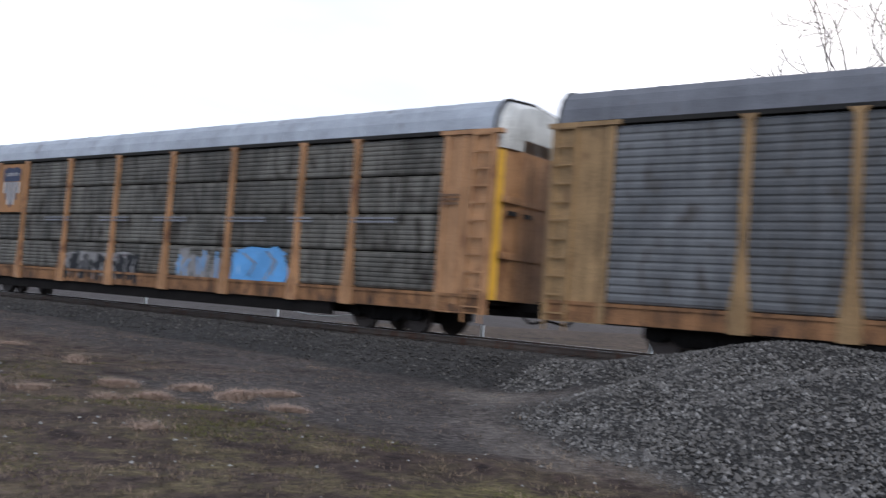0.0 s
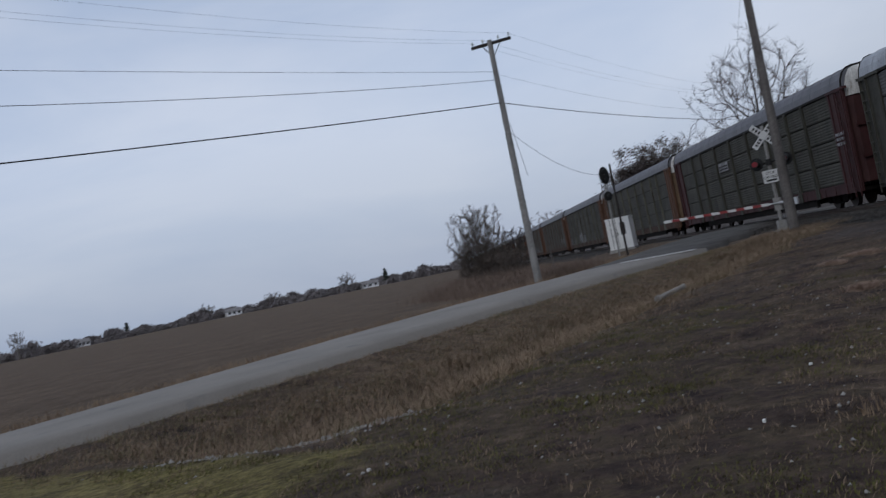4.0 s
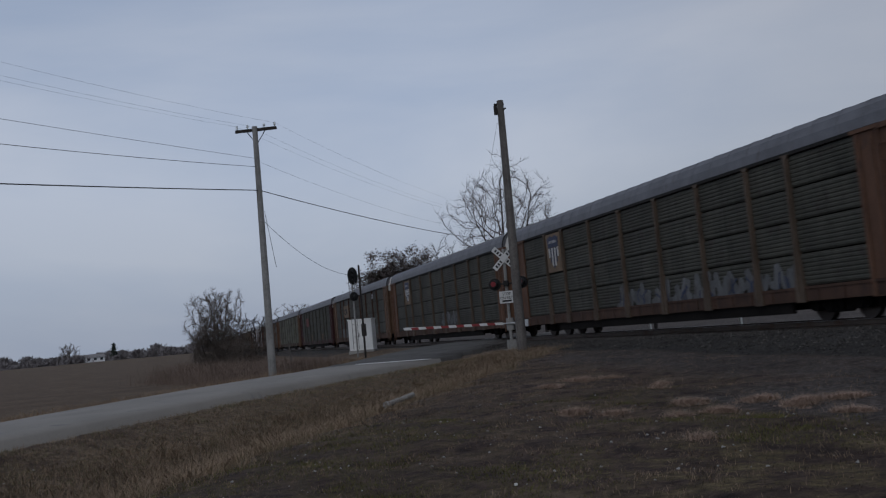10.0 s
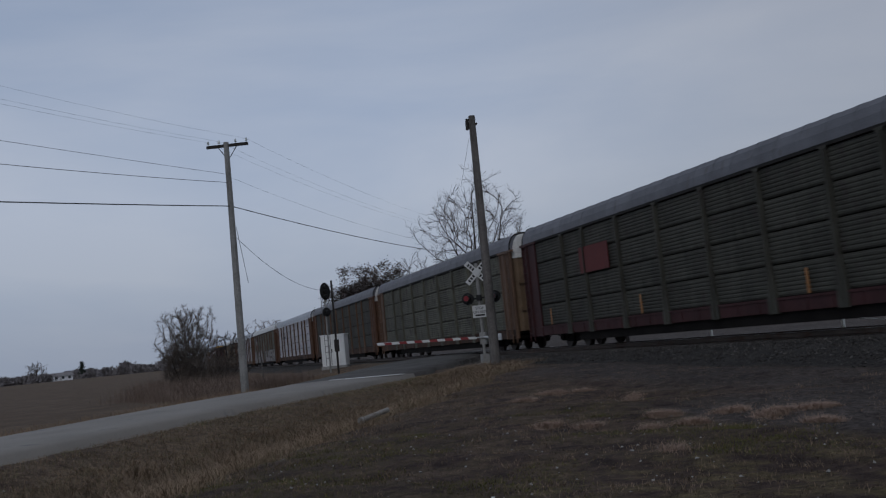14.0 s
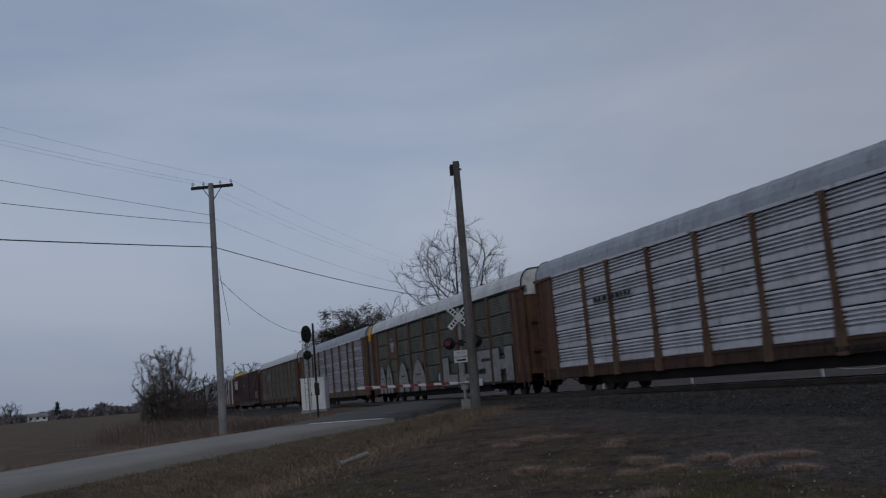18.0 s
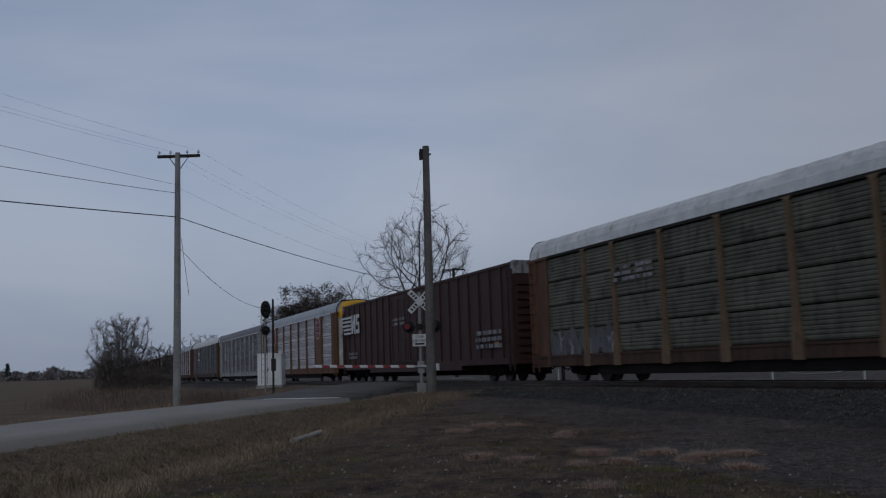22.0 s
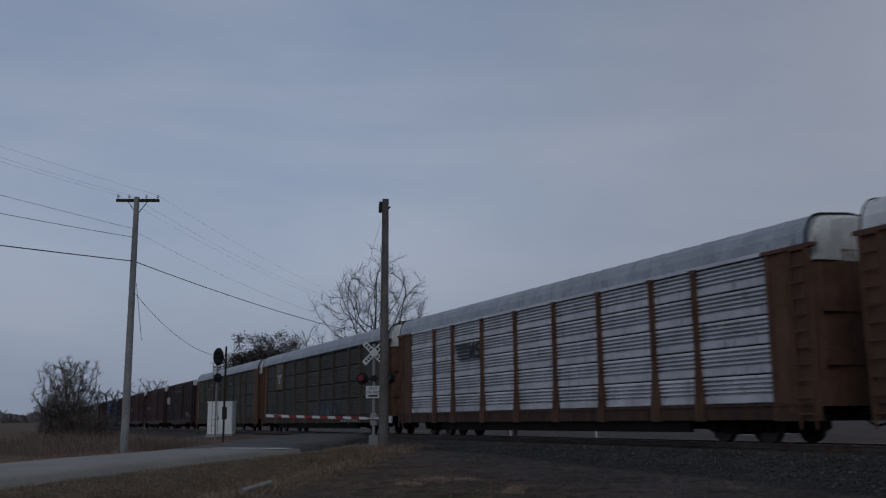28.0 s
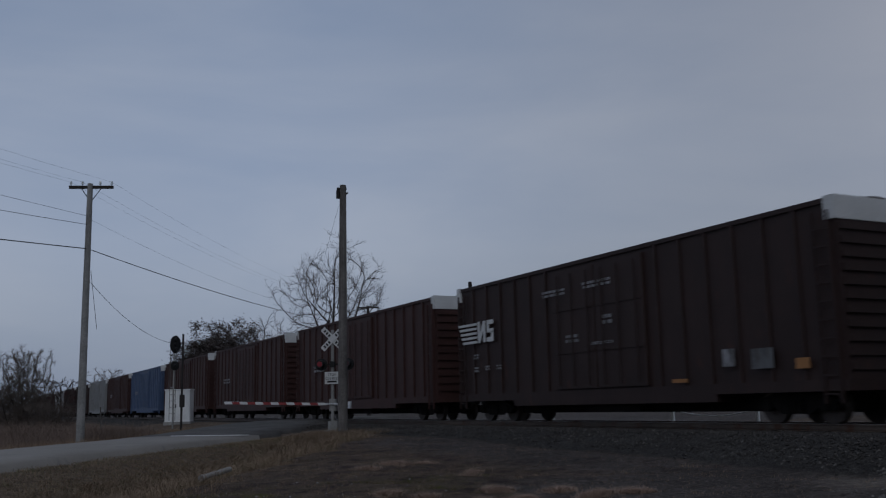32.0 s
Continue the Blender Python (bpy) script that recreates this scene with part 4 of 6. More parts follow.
def worm_logo(car, mat, y, z, s=1.0):
    """A railway's mark as one bent band."""
    o = Solid()
    t = 0.17 * s
    def bar(y0, y1, z0, z1):
        o.box(-HALF - 0.088, -HALF - 0.072, min(y0, y1), max(y0, y1), z0, z1)
    bar(y + 1.05 * s, y + 1.05 * s - t, z + 0.1 * s, z + 0.65 * s)
    bar(y + 0.98 * s, y + 0.12 * s, z + 0.58 * s, z + 0.58 * s + t)
    bar(y + 0.98 * s, y - 0.05 * s, z, z + t)
    bar(y - 0.05 * s, y - 0.05 * s - t, z, z + 0.75 * s)
    o.extrude([(y - 0.05 * s, z + 0.75 * s), (y - 0.25 * s, z + 0.75 * s), (y - 0.85 * s, z), (y - 0.65 * s, z)], 0, -HALF - 0.088, -HALF - 0.072)
    bar(y - 0.75 * s, y - 0.75 * s - t, z, z + 0.75 * s)
    part("mark_band", o, mat, car, label="bent band of a railway mark")


def boxed_logo(car, mat, y, z, s=1.0, plate=None):
    """A railway's mark as plain blocks between two brackets."""
    if plate:
        patch(car, "mark_plate", plate, y - 1.0 * s, y + 1.0 * s, z - 0.45 * s, z + 0.45 * s, "white plate of a railway mark")
    o = Solid()
    x0, x1 = -HALF - 0.10, -HALF - 0.08
    for a in (-1, 1):
        o.box(x0, x1, y + a * 0.85 * s - 0.05 * s, y + a * 0.85 * s + 0.05 * s, z - 0.35 * s, z + 0.35 * s)
        for b2 in (-1, 1):
            o.box(x0, x1, min(y + a * 0.85 * s, y + a * 0.65 * s), max(y + a * 0.85 * s, y + a * 0.65 * s), z + b2 * 0.33 * s - 0.04 * s, z + b2 * 0.33 * s + 0.04 * s)
    for k in (-1, 0, 1):
        c = y + k * 0.38 * s
        o.box(x0, x1, c - 0.14 * s, c + 0.14 * s, z + 0.10 * s, z + 0.2 * s).box(x0, x1, c - 0.14 * s, c + 0.14 * s, z - 0.2 * s, z - 0.1 * s).box(x0, x1, c + 0.03 * s * k - 0.05 * s, c + 0.03 * s * k + 0.05 * s, z - 0.12 * s, z + 0.12 * s)
    part("mark_block", o, mat, car, label="block letters of a railway mark as plain shapes")


OLIVE = dict(panel="panel_olive", trim="trim_orange", roof="roof_grey", door="trim_orange")


def style(**kw):
    return {**OLIVE, **kw}


SILVER = dict(panel="panel_silver", band=0.26, ridges=4, depth=0.09, groove=True, rows=5, split=False, rail="panel_silver")
STYLES = {
    -1: (style(panel="panel_grey", trim="trim_yellow", roof="roof_dark", door="trim_yellow", rows=1, ridges=22, split=False, sill="sill_orange"), "yellow autorack car with grey corrugated sides on the track"),
    0: (style(roof="roof_grey", panel="panel_stained", sill="sill_orange"), "orange autorack car with olive corrugated panels and sprayed letters"),
    1: (style(panel="panel_grey", trim="trim_yellow", roof="roof_white", door="trim_yellow", post="trim_tan", sill="sill_orange"), "yellow autorack car with blue-grey panels and a red stripe"),
    2: (style(panel="panel_olive", trim="trim_tan", roof="roof_grey", door="trim_orange", post="panel_olive", sill="trim_grime"), "grey-brown autorack car with faded yellow label"),
    3: (style(panel="panel_grey", trim="panel_dark", roof="roof_grey", door="trim_rust", post="panel_grey"), "dull grey autorack car with dark ends"),
    4: (style(panel="panel_dark", trim="trim_red", roof="roof_dark", door="trim_red", post="panel_dark", sill="trim_red"), "dark autorack car with maroon ends and a small white mark"),
    5: (style(panel="panel_dark", trim="trim_rust", roof="roof_dark", door="trim_tan", post="panel_olive"), "dark olive autorack car with tan posts"),
    6: (style(panel="panel_dark", trim="trim_rust", roof="roof_dark", door="trim_rust", post="panel_olive"), "dark autorack car with pale sprayed letters along its foot"),
    7: (style(panel="panel_dark", trim="trim_rust", roof="roof_dark", door="trim_rust", post="post_dull"), "dark autorack car with dull brown posts and rust-orange ends"),
    8: (style(panel="panel_dark", trim="trim_rust", roof="roof_dark", door="trim_rust", post="post_dull"), "dark autorack car with a striped shield emblem"),
    9: (style(panel="panel_dark", trim="trim_rust", roof="roof_dark", door="trim_rust", post="post_dull"), "dark autorack car with shield emblem and sprayed letters"),
    10: (style(panel="panel_dark", trim="trim_brown", roof="roof_dark", door="trim_brown", post="trim_grime", sill="trim_grime"), "olive autorack car with tan plate and pale sprayed letters"),
    11: (style(panel="panel_dark", trim="trim_red", roof="roof_dark", door="trim_red", post="panel_dark", sill="trim_red"), "dark autorack car with maroon ends and a red plate"),
    12: (style(panel="panel_olive", trim="trim_brown", roof="roof_dark", door="trim_tan", post="panel_olive", sill="trim_grime"), "olive autorack car with tan ends"),
    13: (style(panel="panel_dark", trim="trim_rust", roof="roof_dark", door="trim_rust", post="trim_brown"), "dark autorack car with rust-orange posts"),
    14: (style(**SILVER, trim="trim_rust", roof="roof_grey", door="trim_rust", post="trim_brown"), "bright silver autorack car with brown posts and ends"),
    15: (style(panel="panel_olive", trim="trim_rust", roof="roof_white", door="trim_rust", post="trim_brown"), "olive autorack car with large white sprayed letters"),
    16: (style(**{**SILVER, "panel": "panel_worn_silver"}, trim="trim_brown", roof="roof_grey", door="panel_dull_silver", post="trim_brown", sill="trim_brown", hood="door_yellow"), "silver autorack car with yellow end hood"),
    17: (style(panel="panel_olive", trim="trim_rust", roof="roof_white", door="trim_rust", post="trim_tan"), "olive autorack car with tan posts and pale roof"),
    19: (style(**SILVER, trim="trim_russet", roof="roof_grey", door="trim_white", post="trim_russet", hood="door_yellow"), "silver autorack car with brown ends and red octagon emblem"),
    20: (style(**{**SILVER, "panel": "panel_dull_silver"}, trim="trim_grey", roof="roof_dark", door="trim_white", post="trim_grey", sill="trim_grey"), "dull silver autorack car with grey-white posts and ends"),
    21: (style(panel="panel_grey", trim="trim_rust", roof="roof_white", door="trim_rust", post="panel_grey", rail="trim_white"), "blue-grey autorack car with a white plate"),
    22: (style(**SILVER, trim="trim_rust", roof="roof_grey", door="trim_rust", post="trim_rust"), "bright silver autorack car with rust-brown posts and sill"),
    23: (style(panel="panel_dark", trim="trim_rust", roof="roof_grey", door="trim_rust", post="post_dull"), "dark autorack car with shield emblem and dark sprayed letters"),
    24: (style(panel="panel_dark", trim="trim_brown", roof="roof_grey", door="trim_rust", post="post_dull", sill="trim_grime"), "grubby dark olive autorack car with a dark bent-band mark"),
}
PITCH, START = 28.6, 13.1
TRAIN = []          # (car, distance behind the first gap)
for k, (st, lab) in STYLES.items():
    TRAIN.append((autorack(st, lab), (k + 0.5) * PITCH, k))
CARS = {k: c for c, _, k in TRAIN}

# marks and sprayed letters
strip = Solid().extrude([(1.2, -0.10), (1.45, -0.32), (1.45, -0.45), (1.462, -0.45), (1.462, -0.314), (1.207, -0.088)], 2, SILL0 + 0.35, EAVE - 0.05)
part("door_edge", strip, "door_yellow", CARS[0], (0, -(CAR + 0.12), 0), "bright yellow door edge", (0, 0, 180))
for a, b2 in ((0.72, 1.12), (0.12, 0.42)):
    part("door_slot", Solid().box(a, b2, 0.0, 0.035, 2.92, 3.02), "paint_black", CARS[0], (0, -(CAR + 0.12), 0), turn=(0, 0, 180))
c = CARS[-1]
bars(c, "stencil", "paint_black", -10.2, -9.2, 3.55, 3.85, 3, 3, 1)
bars(c, "stencil", "trim_brown", -12.9, -12.0, 1.55, 1.75, 2, 4, 2)
c = CARS[0]
shield(c, 8.2, 3.88, 1.0)
scrawl(c, "sprayed_patch", ("paint_blue", "paint_pale"), -6.95, -4.6, 0.62, 2.0, 1, 5, "bright blue sprayed patch")
scrawl(c, "sprayed_ground", ("spray_white", "paint_pink"), -0.3, 4.4, 0.62, 1.68, 1, 9, "pinkish white sprayed ground")
scrawl(c, "sprayed_letters", ("paint_black", "spray_white"), -0.1, 4.2, 0.70, 1.6, 5, 6, "dark sprayed letters on a white ground", 0.02)
scrawl(c, "sprayed_letters", ("spray_white", "paint_blue"), -4.4, -2.0, 0.85, 1.9, 3, 7, "faint white sprayed letters")
scrawl(c, "sprayed_letters", ("spray_white", "paint_black"), 8.8, 12.0, 0.9, 1.75, 3, 8, "white sprayed letters with dark strokes")
for y, w in ((-9.9, 1.6), (-7.3, 0.9), (-5.0, 1.8), (-1.6, 1.6), (1.4, 1.6), (4.8, 1.6)):
    bars(c, "stencil", "panel_dull_silver", y - w / 2, y + w / 2, 2.66, 2.84, 2, 13, int(y * 10))
bars(c, "stencil", "paint_pale", 8.9, 10.2, 0.66, 0.86, 1, 6, 12)
bars(c, "stencil", "trim_brown", -12.6, -12.1, 3.1, 3.4, 3, 2, 13)
c = CARS[1]
patch(c, "label_plate", "paint_pale", -6.8, -4.55, 2.95, 3.95, "white plate with a red stripe")
patch(c, "red_stripe", "paint_red", -6.8, -4.55, 3.36, 3.62, out=0.085)
c = CARS[2]
patch(c, "label_plate", "trim_yellow", 6.6, 8.2, 3.2, 4.0, "faded yellow plate")
bars(c, "stencil", "paint_pale", -5, 5, 2.4, 2.6, 1, 22, 21)
c = CARS[4]
patch(c, "label_plate", "paint_pale", 2.2, 3.9, 3.25, 3.75, "small white mark")
bars(c, "stencil", "seam_dark", 2.3, 3.8, 3.33, 3.65, 2, 3, 31, "")
bars(c, "stencil", "paint_pale", -13.0, -12.1, 2.6, 3.2, 3, 2, 32)
c = CARS[6]
scrawl(c, "sprayed_letters", ("panel_grey", "paint_black"), 7.6, 12.1, 0.7, 1.7, 5, 41, "pale sprayed letters with dark strokes")
scrawl(c, "sprayed_letters", ("panel_dull_silver", "panel_dark"), 0.0, 4.4, 0.8, 2.3, 3, 42, "dull sprayed letters")
c = CARS[7]
scrawl(c, "sprayed_letters", ("panel_grey", "panel_dark"), -10.5, -6.6, 1.4, 2.3, 4, 43, "faint grey sprayed letters")
c = CARS[8]
shield(c, 8.2, 3.88, 1.0, "trim_tan")
scrawl(c, "sprayed_letters", ("panel_grey", "paint_navy"), -9.2, 2.4, 0.75, 1.75, 8, 44, "grey and navy sprayed letters")
c = CARS[9]
shield(c, 8.2, 3.88, 1.0, "trim_tan")
scrawl(c, "sprayed_letters", ("panel_grey", "paint_black"), -4.2, -0.4, 1.0, 1.9, 3, 45, "pale sprayed letters")
c = CARS[10]
patch(c, "label_plate", "trim_tan", 4.55, 7.3, 3.0, 4.2, "tan plate of a railway mark")
worm_logo(c, "paint_black", 6.0, 3.3, 0.75)
scrawl(c, "sprayed_letters", ("panel_grey", "paint_black"), 4.4, 9.4, 0.8, 1.9, 5, 46, "white sprayed letters")
scrawl(c, "sprayed_letters", ("paint_pink", "paint_pale"), -4.3, -1.0, 0.8, 2.3, 3, 47, "pinkish sprayed letters")
patch(c, "small_plate", "paint_pale", -7.9, -7.2, 4.15, 4.55, "small white plate")
c = CARS[11]
patch(c, "red_plate", "paint_maroon", 5.1, 7.6, 2.95, 4.0, "dull red plate")
for y in (10.9, 3.0, -6.0):
    patch(c, "reflector", "paint_orange", y, y + 0.10, 1.05, 1.75)
c = CARS[14]
bars(c, "stencil", "paint_black", 5.6, 8.4, 3.35, 3.65, 1, 8, 51, "dark block lettering as plain bars")
bars(c, "stencil", "seam_dark", -7.0, -4.0, 0.68, 0.9, 1, 9, 52)
c = CARS[15]
def block_letter(car, boxes, grow, x, mat, name, label=""):
    o = Solid()
    for k, (a, b2, z0, z1) in enumerate(boxes):
        o.box(-HALF - x - 0.0012 * k, -HALF - x + 0.012, min(a, b2) - grow, max(a, b2) + grow, z0 - grow, z1 + grow)
    return part(name, o, mat, car, label=label)


for boxes in ([(-1.9, -2.9, 0.75, 2.25), (-2.9, -4.2, 0.75, 1.3)],
              [(-4.5, -5.4, 0.75, 2.25), (-5.4, -6.1, 0.75, 1.25), (-6.1, -6.9, 0.75, 2.25)],
              [(-7.15, -9.15, 0.75, 1.15), (-8.4, -9.15, 1.1, 1.6), (-7.15, -9.15, 1.42, 1.75), (-7.15, -7.9, 1.6, 2.0), (-7.15, -9.15, 1.9, 2.3)],
              [(-9.45, -10.3, 0.72, 2.3), (-10.3, -11.0, 1.3, 1.75), (-11.0, -11.9, 0.72, 2.3)]):
    block_letter(c, boxes, 0.09, 0.080, "paint_black", "sprayed_letter_edge")
    block_letter(c, boxes, 0.0, 0.090, "spray_white", "sprayed_letter", "large white sprayed block letter with dark edges")
for y, w in ((11.0, 0.75), (9.3, 0.75), (6.0, 1.1), (2.7, 1.3)):
    ring = [(y + w, 0.62), (y + 0.92 * w, 1.5), (y + 0.55 * w, 2.2), (y + 0.1 * w, 2.5), (y - 0.45 * w, 2.2), (y - 0.85 * w, 1.5), (y - w, 0.62), (y - 0.2 * w, 0.62), (y - 0.1 * w, 1.15), (y + 0.15 * w, 1.15), (y + 0.2 * w, 0.62)]
    big_ring = [(y + (a - y) * 1.1, 1.5 + (b2 - 1.5) * 1.07) for a, b2 in ring]
    part("sprayed_letter_edge", Solid().extrude(big_ring, 0, -HALF - 0.08, -HALF - 0.068), "paint_black", c)
    part("sprayed_letter", Solid().extrude(ring, 0, -HALF - 0.09, -HALF - 0.078), "spray_white", c, label="pale pointed sprayed letter with dark edges")
    part("sprayed_stroke", Solid().box(-HALF - 0.096, -HALF - 0.089, y - 0.35 * w, y + 0.4 * w, 1.55, 1.63), "paint_black", c)
scrawl(c, "sprayed_patch", ("paint_blue", "paint_pale"), -1.6, -0.8, 0.7, 1.5, 1, 53, "small blue sprayed patch")
shield(c, 8.2, 3.75, 0.75, "trim_rust")
c = CARS[16]
boxed_logo(c, "paint_black", 5.75, 3.58, 0.95)
scrawl(c, "sprayed_letters", ("panel_grey", "paint_navy"), 11.6, 13.4, 0.8, 1.6, 2, 54, "dark sprayed letters on the end panel")
c = CARS[17]
bars(c, "stencil", "paint_pale", 4.8, 7.1, 3.4, 4.0, 3, 2, 55, "washed-out white lettering as plain bars")
scrawl(c, "sprayed_letters", ("panel_grey", "paint_pale"), 7.2, 12.0, 0.8, 2.0, 4, 56, "greenish white sprayed letters")
c = CARS[19]
for ye in (8.2, -8.2):
    octo = [(ye + 0.78 * math.cos(a), 3.98 + 0.84 * math.sin(a)) for a in [math.pi / 8 + i * math.pi / 4 for i in range(8)]]
    octi = [(ye + 0.72 * math.cos(a), 3.98 + 0.78 * math.sin(a)) for a in [math.pi / 8 + i * math.pi / 4 for i in range(8)]]
    patch(c, "emblem_bay", "trim_russet", ye - 1.0, ye + 1.0, SILL1 + 0.02, EAVE - 0.05, "plain brown bay between the posts", 0.06)
    em = part("emblem_rim", Solid().extrude(octo, 0, -HALF - 0.085, -HALF - 0.06), "sign_white", c, label="white rim of a red octagon emblem")
    part("emblem_face", Solid().extrude(octi, 0, -HALF - 0.092, -HALF - 0.07), "paint_red", em, label="red octagon emblem")
    for a, b2, z, h in ((0.14, 0.40, 4.30, 0.24), (-0.36, 0.08, 4.36, 0.10), (0.18, 0.46, 3.90, 0.22), (-0.42, 0.12, 3.96, 0.10), (0.16, 0.42, 3.50, 0.22), (-0.38, 0.10, 3.56, 0.10)):
        part("emblem_bar", Solid().box(-HALF - 0.098, -HALF - 0.09, ye + a, ye + b2, z, z + h), "paint_pale", em)
bars(c, "stencil", "paint_pale", 1.6, 4.2, 0.7, 0.92, 1, 8, 58)
c = CARS[21]
boxed_logo(c, "paint_black", 5.55, 3.48, 1.25, "sign_white")
for y, z in ((9.6, 3.2), (8.2, 2.6), (10.5, 1.9), (-2, 2.2), (-5, 2.9), (-8, 1.8)):
    patch(c, "bare_scrape", "paint_pale", y, y + 0.9, z, z + 0.07)
c = CARS[22]
stripes_logo(c, "paint_black", 5.6, 3.2, 0.75)
c = CARS[23]
shield(c, 8.3, 3.9, 0.8, "trim_tan")
scrawl(c, "sprayed_letters", ("panel_dark", "paint_navy"), 5.4, 11.4, 0.7, 2.5, 5, 61, "dark sprayed letters")
scrawl(c, "sprayed_letters", ("paint_navy", "panel_grey"), -5.0, 0.0, 0.8, 1.8, 4, 62, "blue-grey sprayed letters")
bars(c, "stencil", "paint_pale", -8.9, -6.0, 0.66, 0.86, 1, 8, 63)
c = CARS[24]
patch(c, "label_plate", "post_dull", 4.7, 7.2, 2.85, 4.0, "rusty plate behind a railway mark")
worm_logo(c, "paint_black", 6.0, 3.1, 0.95)
for y, z, w in ((10.6, 3.9, 1.2), (9.9, 2.9, 0.7), (4.5, 4.2, 1.4), (1.0, 3.7, 0.9), (-4.0, 4.0, 1.1), (5.2, 1.6, 2.0), (3.2, 1.4, 1.5)):
    patch(c, "bare_scrape", "paint_pale", y, y + w, z, z + 0.06)
big = boxcar("boxcar_brown", "long brown boxcar with double doors and white mark", True, "paint_pale", 5.18)
stripes_logo(big, "sign_white", 11.5, 3.12, 1.3)
bars(big, "stencil", "paint_pale", 9.9, 11.8, 1.5, 2.0, 2, 4, 71)
bars(big, "stencil", "paint_pale", 0.4, 2.6, 3.2, 3.7, 2, 3, 72)
bars(big, "stencil", "paint_pale", -12.2, -9.4, 1.5, 2.4, 3, 5, 73)
patch(big, "reflector", "paint_orange", -11.9, -11.5, 1.5, 1.75)
TRAIN.append((big, 18.5 * PITCH, 18))
TAIL = [("boxcar_black", "dark boxcar with white stripes and stencils"), ("boxcar_brown", "rusty brown boxcar with white end tops"), ("boxcar_brown", "rusty brown boxcar with white end tops"), ("boxcar_brown", "brown boxcar with white end tops"),
        ("boxcar_blue", "dull blue boxcar with white end tops"), ("boxcar_brown", "brown boxcar with white end tops"), ("boxcar_grey", "grey boxcar with white end tops"), ("boxcar_black", "dark boxcar with white end tops"), ("boxcar_brown", "brown boxcar with white end tops"), ("boxcar_grey", "grey boxcar with white end tops"),
        ("boxcar_brown", "brown boxcar with white end tops"), ("boxcar_black", "dark boxcar with white end tops"), ("boxcar_brown", "brown boxcar with white end tops"), ("boxcar_grey", "grey boxcar with white end tops")]
for i, (mt, lab) in enumerate(TAIL):
    bx = boxcar(mt, lab, height=5.28)
    TRAIN.append((bx, 25 * PITCH + 11.15 + 20.7 * i, 25 + i))
    if i == 0:
        stripes_logo(bx, "sign_white", 7.75, 2.95, 0.85)
        for y, z, w, h in ((7.9, 2.35, 0.35, 0.22), (7.9, 1.85, 0.35, 0.25), (7.0, 1.9, 0.3, 0.2), (6.2, 1.9, 0.35, 0.2), (1.6, 2.55, 0.7, 0.3), (-0.4, 3.0, 0.5, 0.35), (0.3, 2.4, 1.2, 0.1)):
            bars(bx, "stencil", "paint_pale", y - w, y, z, z + h, 2, 2, int(y * 7 + z))
        bars(bx, "stencil", "paint_pale", 1.6, 2.9, 4.15, 4.4, 2, 5, 82)
        bars(bx, "stencil", "paint_pale", -0.9, 0.6, 4.2, 4.45, 2, 5, 83)
        patch(bx, "small_plate", "paint_pale", -5.9, -5.5, 1.45, 1.9, "small white plate")
        patch(bx, "small_plate", "panel_grey", -7.2, -6.5, 1.35, 1.85, "small grey plate")
        patch(bx, "reflector", "paint_orange", -8.3, -7.9, 1.3, 1.55)
        patch(bx, "reflector", "paint_orange", -4.1, -3.5, 1.1, 1.2)
    else:
        bars(bx, "stencil", "paint_pale", 4.2, 6.0, 2.6, 3.0, 2, 4, 90 + i)

# ---- beside the road: poles, signals, gate, cabinet ----
def utility_pole(x, y, top, r0, r1, mat, label, lean=(0.0, 0.0), arm=None):
    z0 = land(x, y)
    ob = thing("utility_pole", (x, y, z0), label, "utility pole", "utility poles")
    s = Solid()
    n = 7
    pts = [Vector((lean[0] * k / n, lean[1] * k / n, (top - z0 + 0.5) * k / n - 0.5)) for k in range(n + 1)]
    s.pipe(pts, [r0 + (r1 - r0) * k / n for k in range(n + 1)], 12)
    part("shaft", s, mat, ob)
    if arm:
        (ax, ay, az), (bx, by, bz) = arm
        a, b2 = Vector((ax - x, ay - y, az - z0)), Vector((bx - x, by - y, bz - z0))
        d = (b2 - a).normalized()
        side = Vector((-d.y, d.x, 0)) * 0.05
        up = Vector((0, 0, 0.06))
        cross = Solid().prism([a - side - up, a + side - up, a + side + up, a - side + up], [b2 - side - up, b2 + side - up, b2 + side + up, b2 - side + up])
        cr = part("crossarm", cross, "pole_dark", ob)
        for f in (0.04, 0.30, 0.70, 0.96):
            q = a.lerp(b2, f)
            part("insulator", Solid().tube(q + up, q + up + Vector((0, 0, 0.08)), 0.015, n=6).tube(q + up + Vector((0, 0, 0.07)), q + up + Vector((0, 0, 0.19)), 0.055, 0.035, 8), "insulator", cr)
        m = (a + b2) / 2
        for f in (0.28, 0.72):
            q = a.lerp(b2, f)
            part("brace", Solid().tube(q - up, Vector((m.x, m.y, m.z - 0.62)), 0.018, n=5), "pole_dark", cr)
    return ob


P1, P2 = (4.06, 39.85), (13.07, 34.48)
utility_pole(*P1, 10.92, 0.17, 0.11, "pole_wood_pale", "weathered grey wooden utility pole with crossarm beside the road", arm=((3.28, 40.18, 10.78), (4.93, 39.52, 10.78)))
p2 = utility_pole(*P2, 10.45, 0.20, 0.13, "pole_wood", "cracked brown wooden pole with no wires beside the crossing", lean=(0.05, -0.02))
part("bracket", Solid().box(-0.22, -0.10, -0.06, 0.06, 9.35, 9.7, 0.02).box(-0.2, 0.2, -0.03, 0.03, 9.72, 9.8).tube((0.12, 0, 9.5), (0.26, 0, 9.62), 0.04, n=6), "pole_dark", p2)
FAR = (30.3, 74.0)
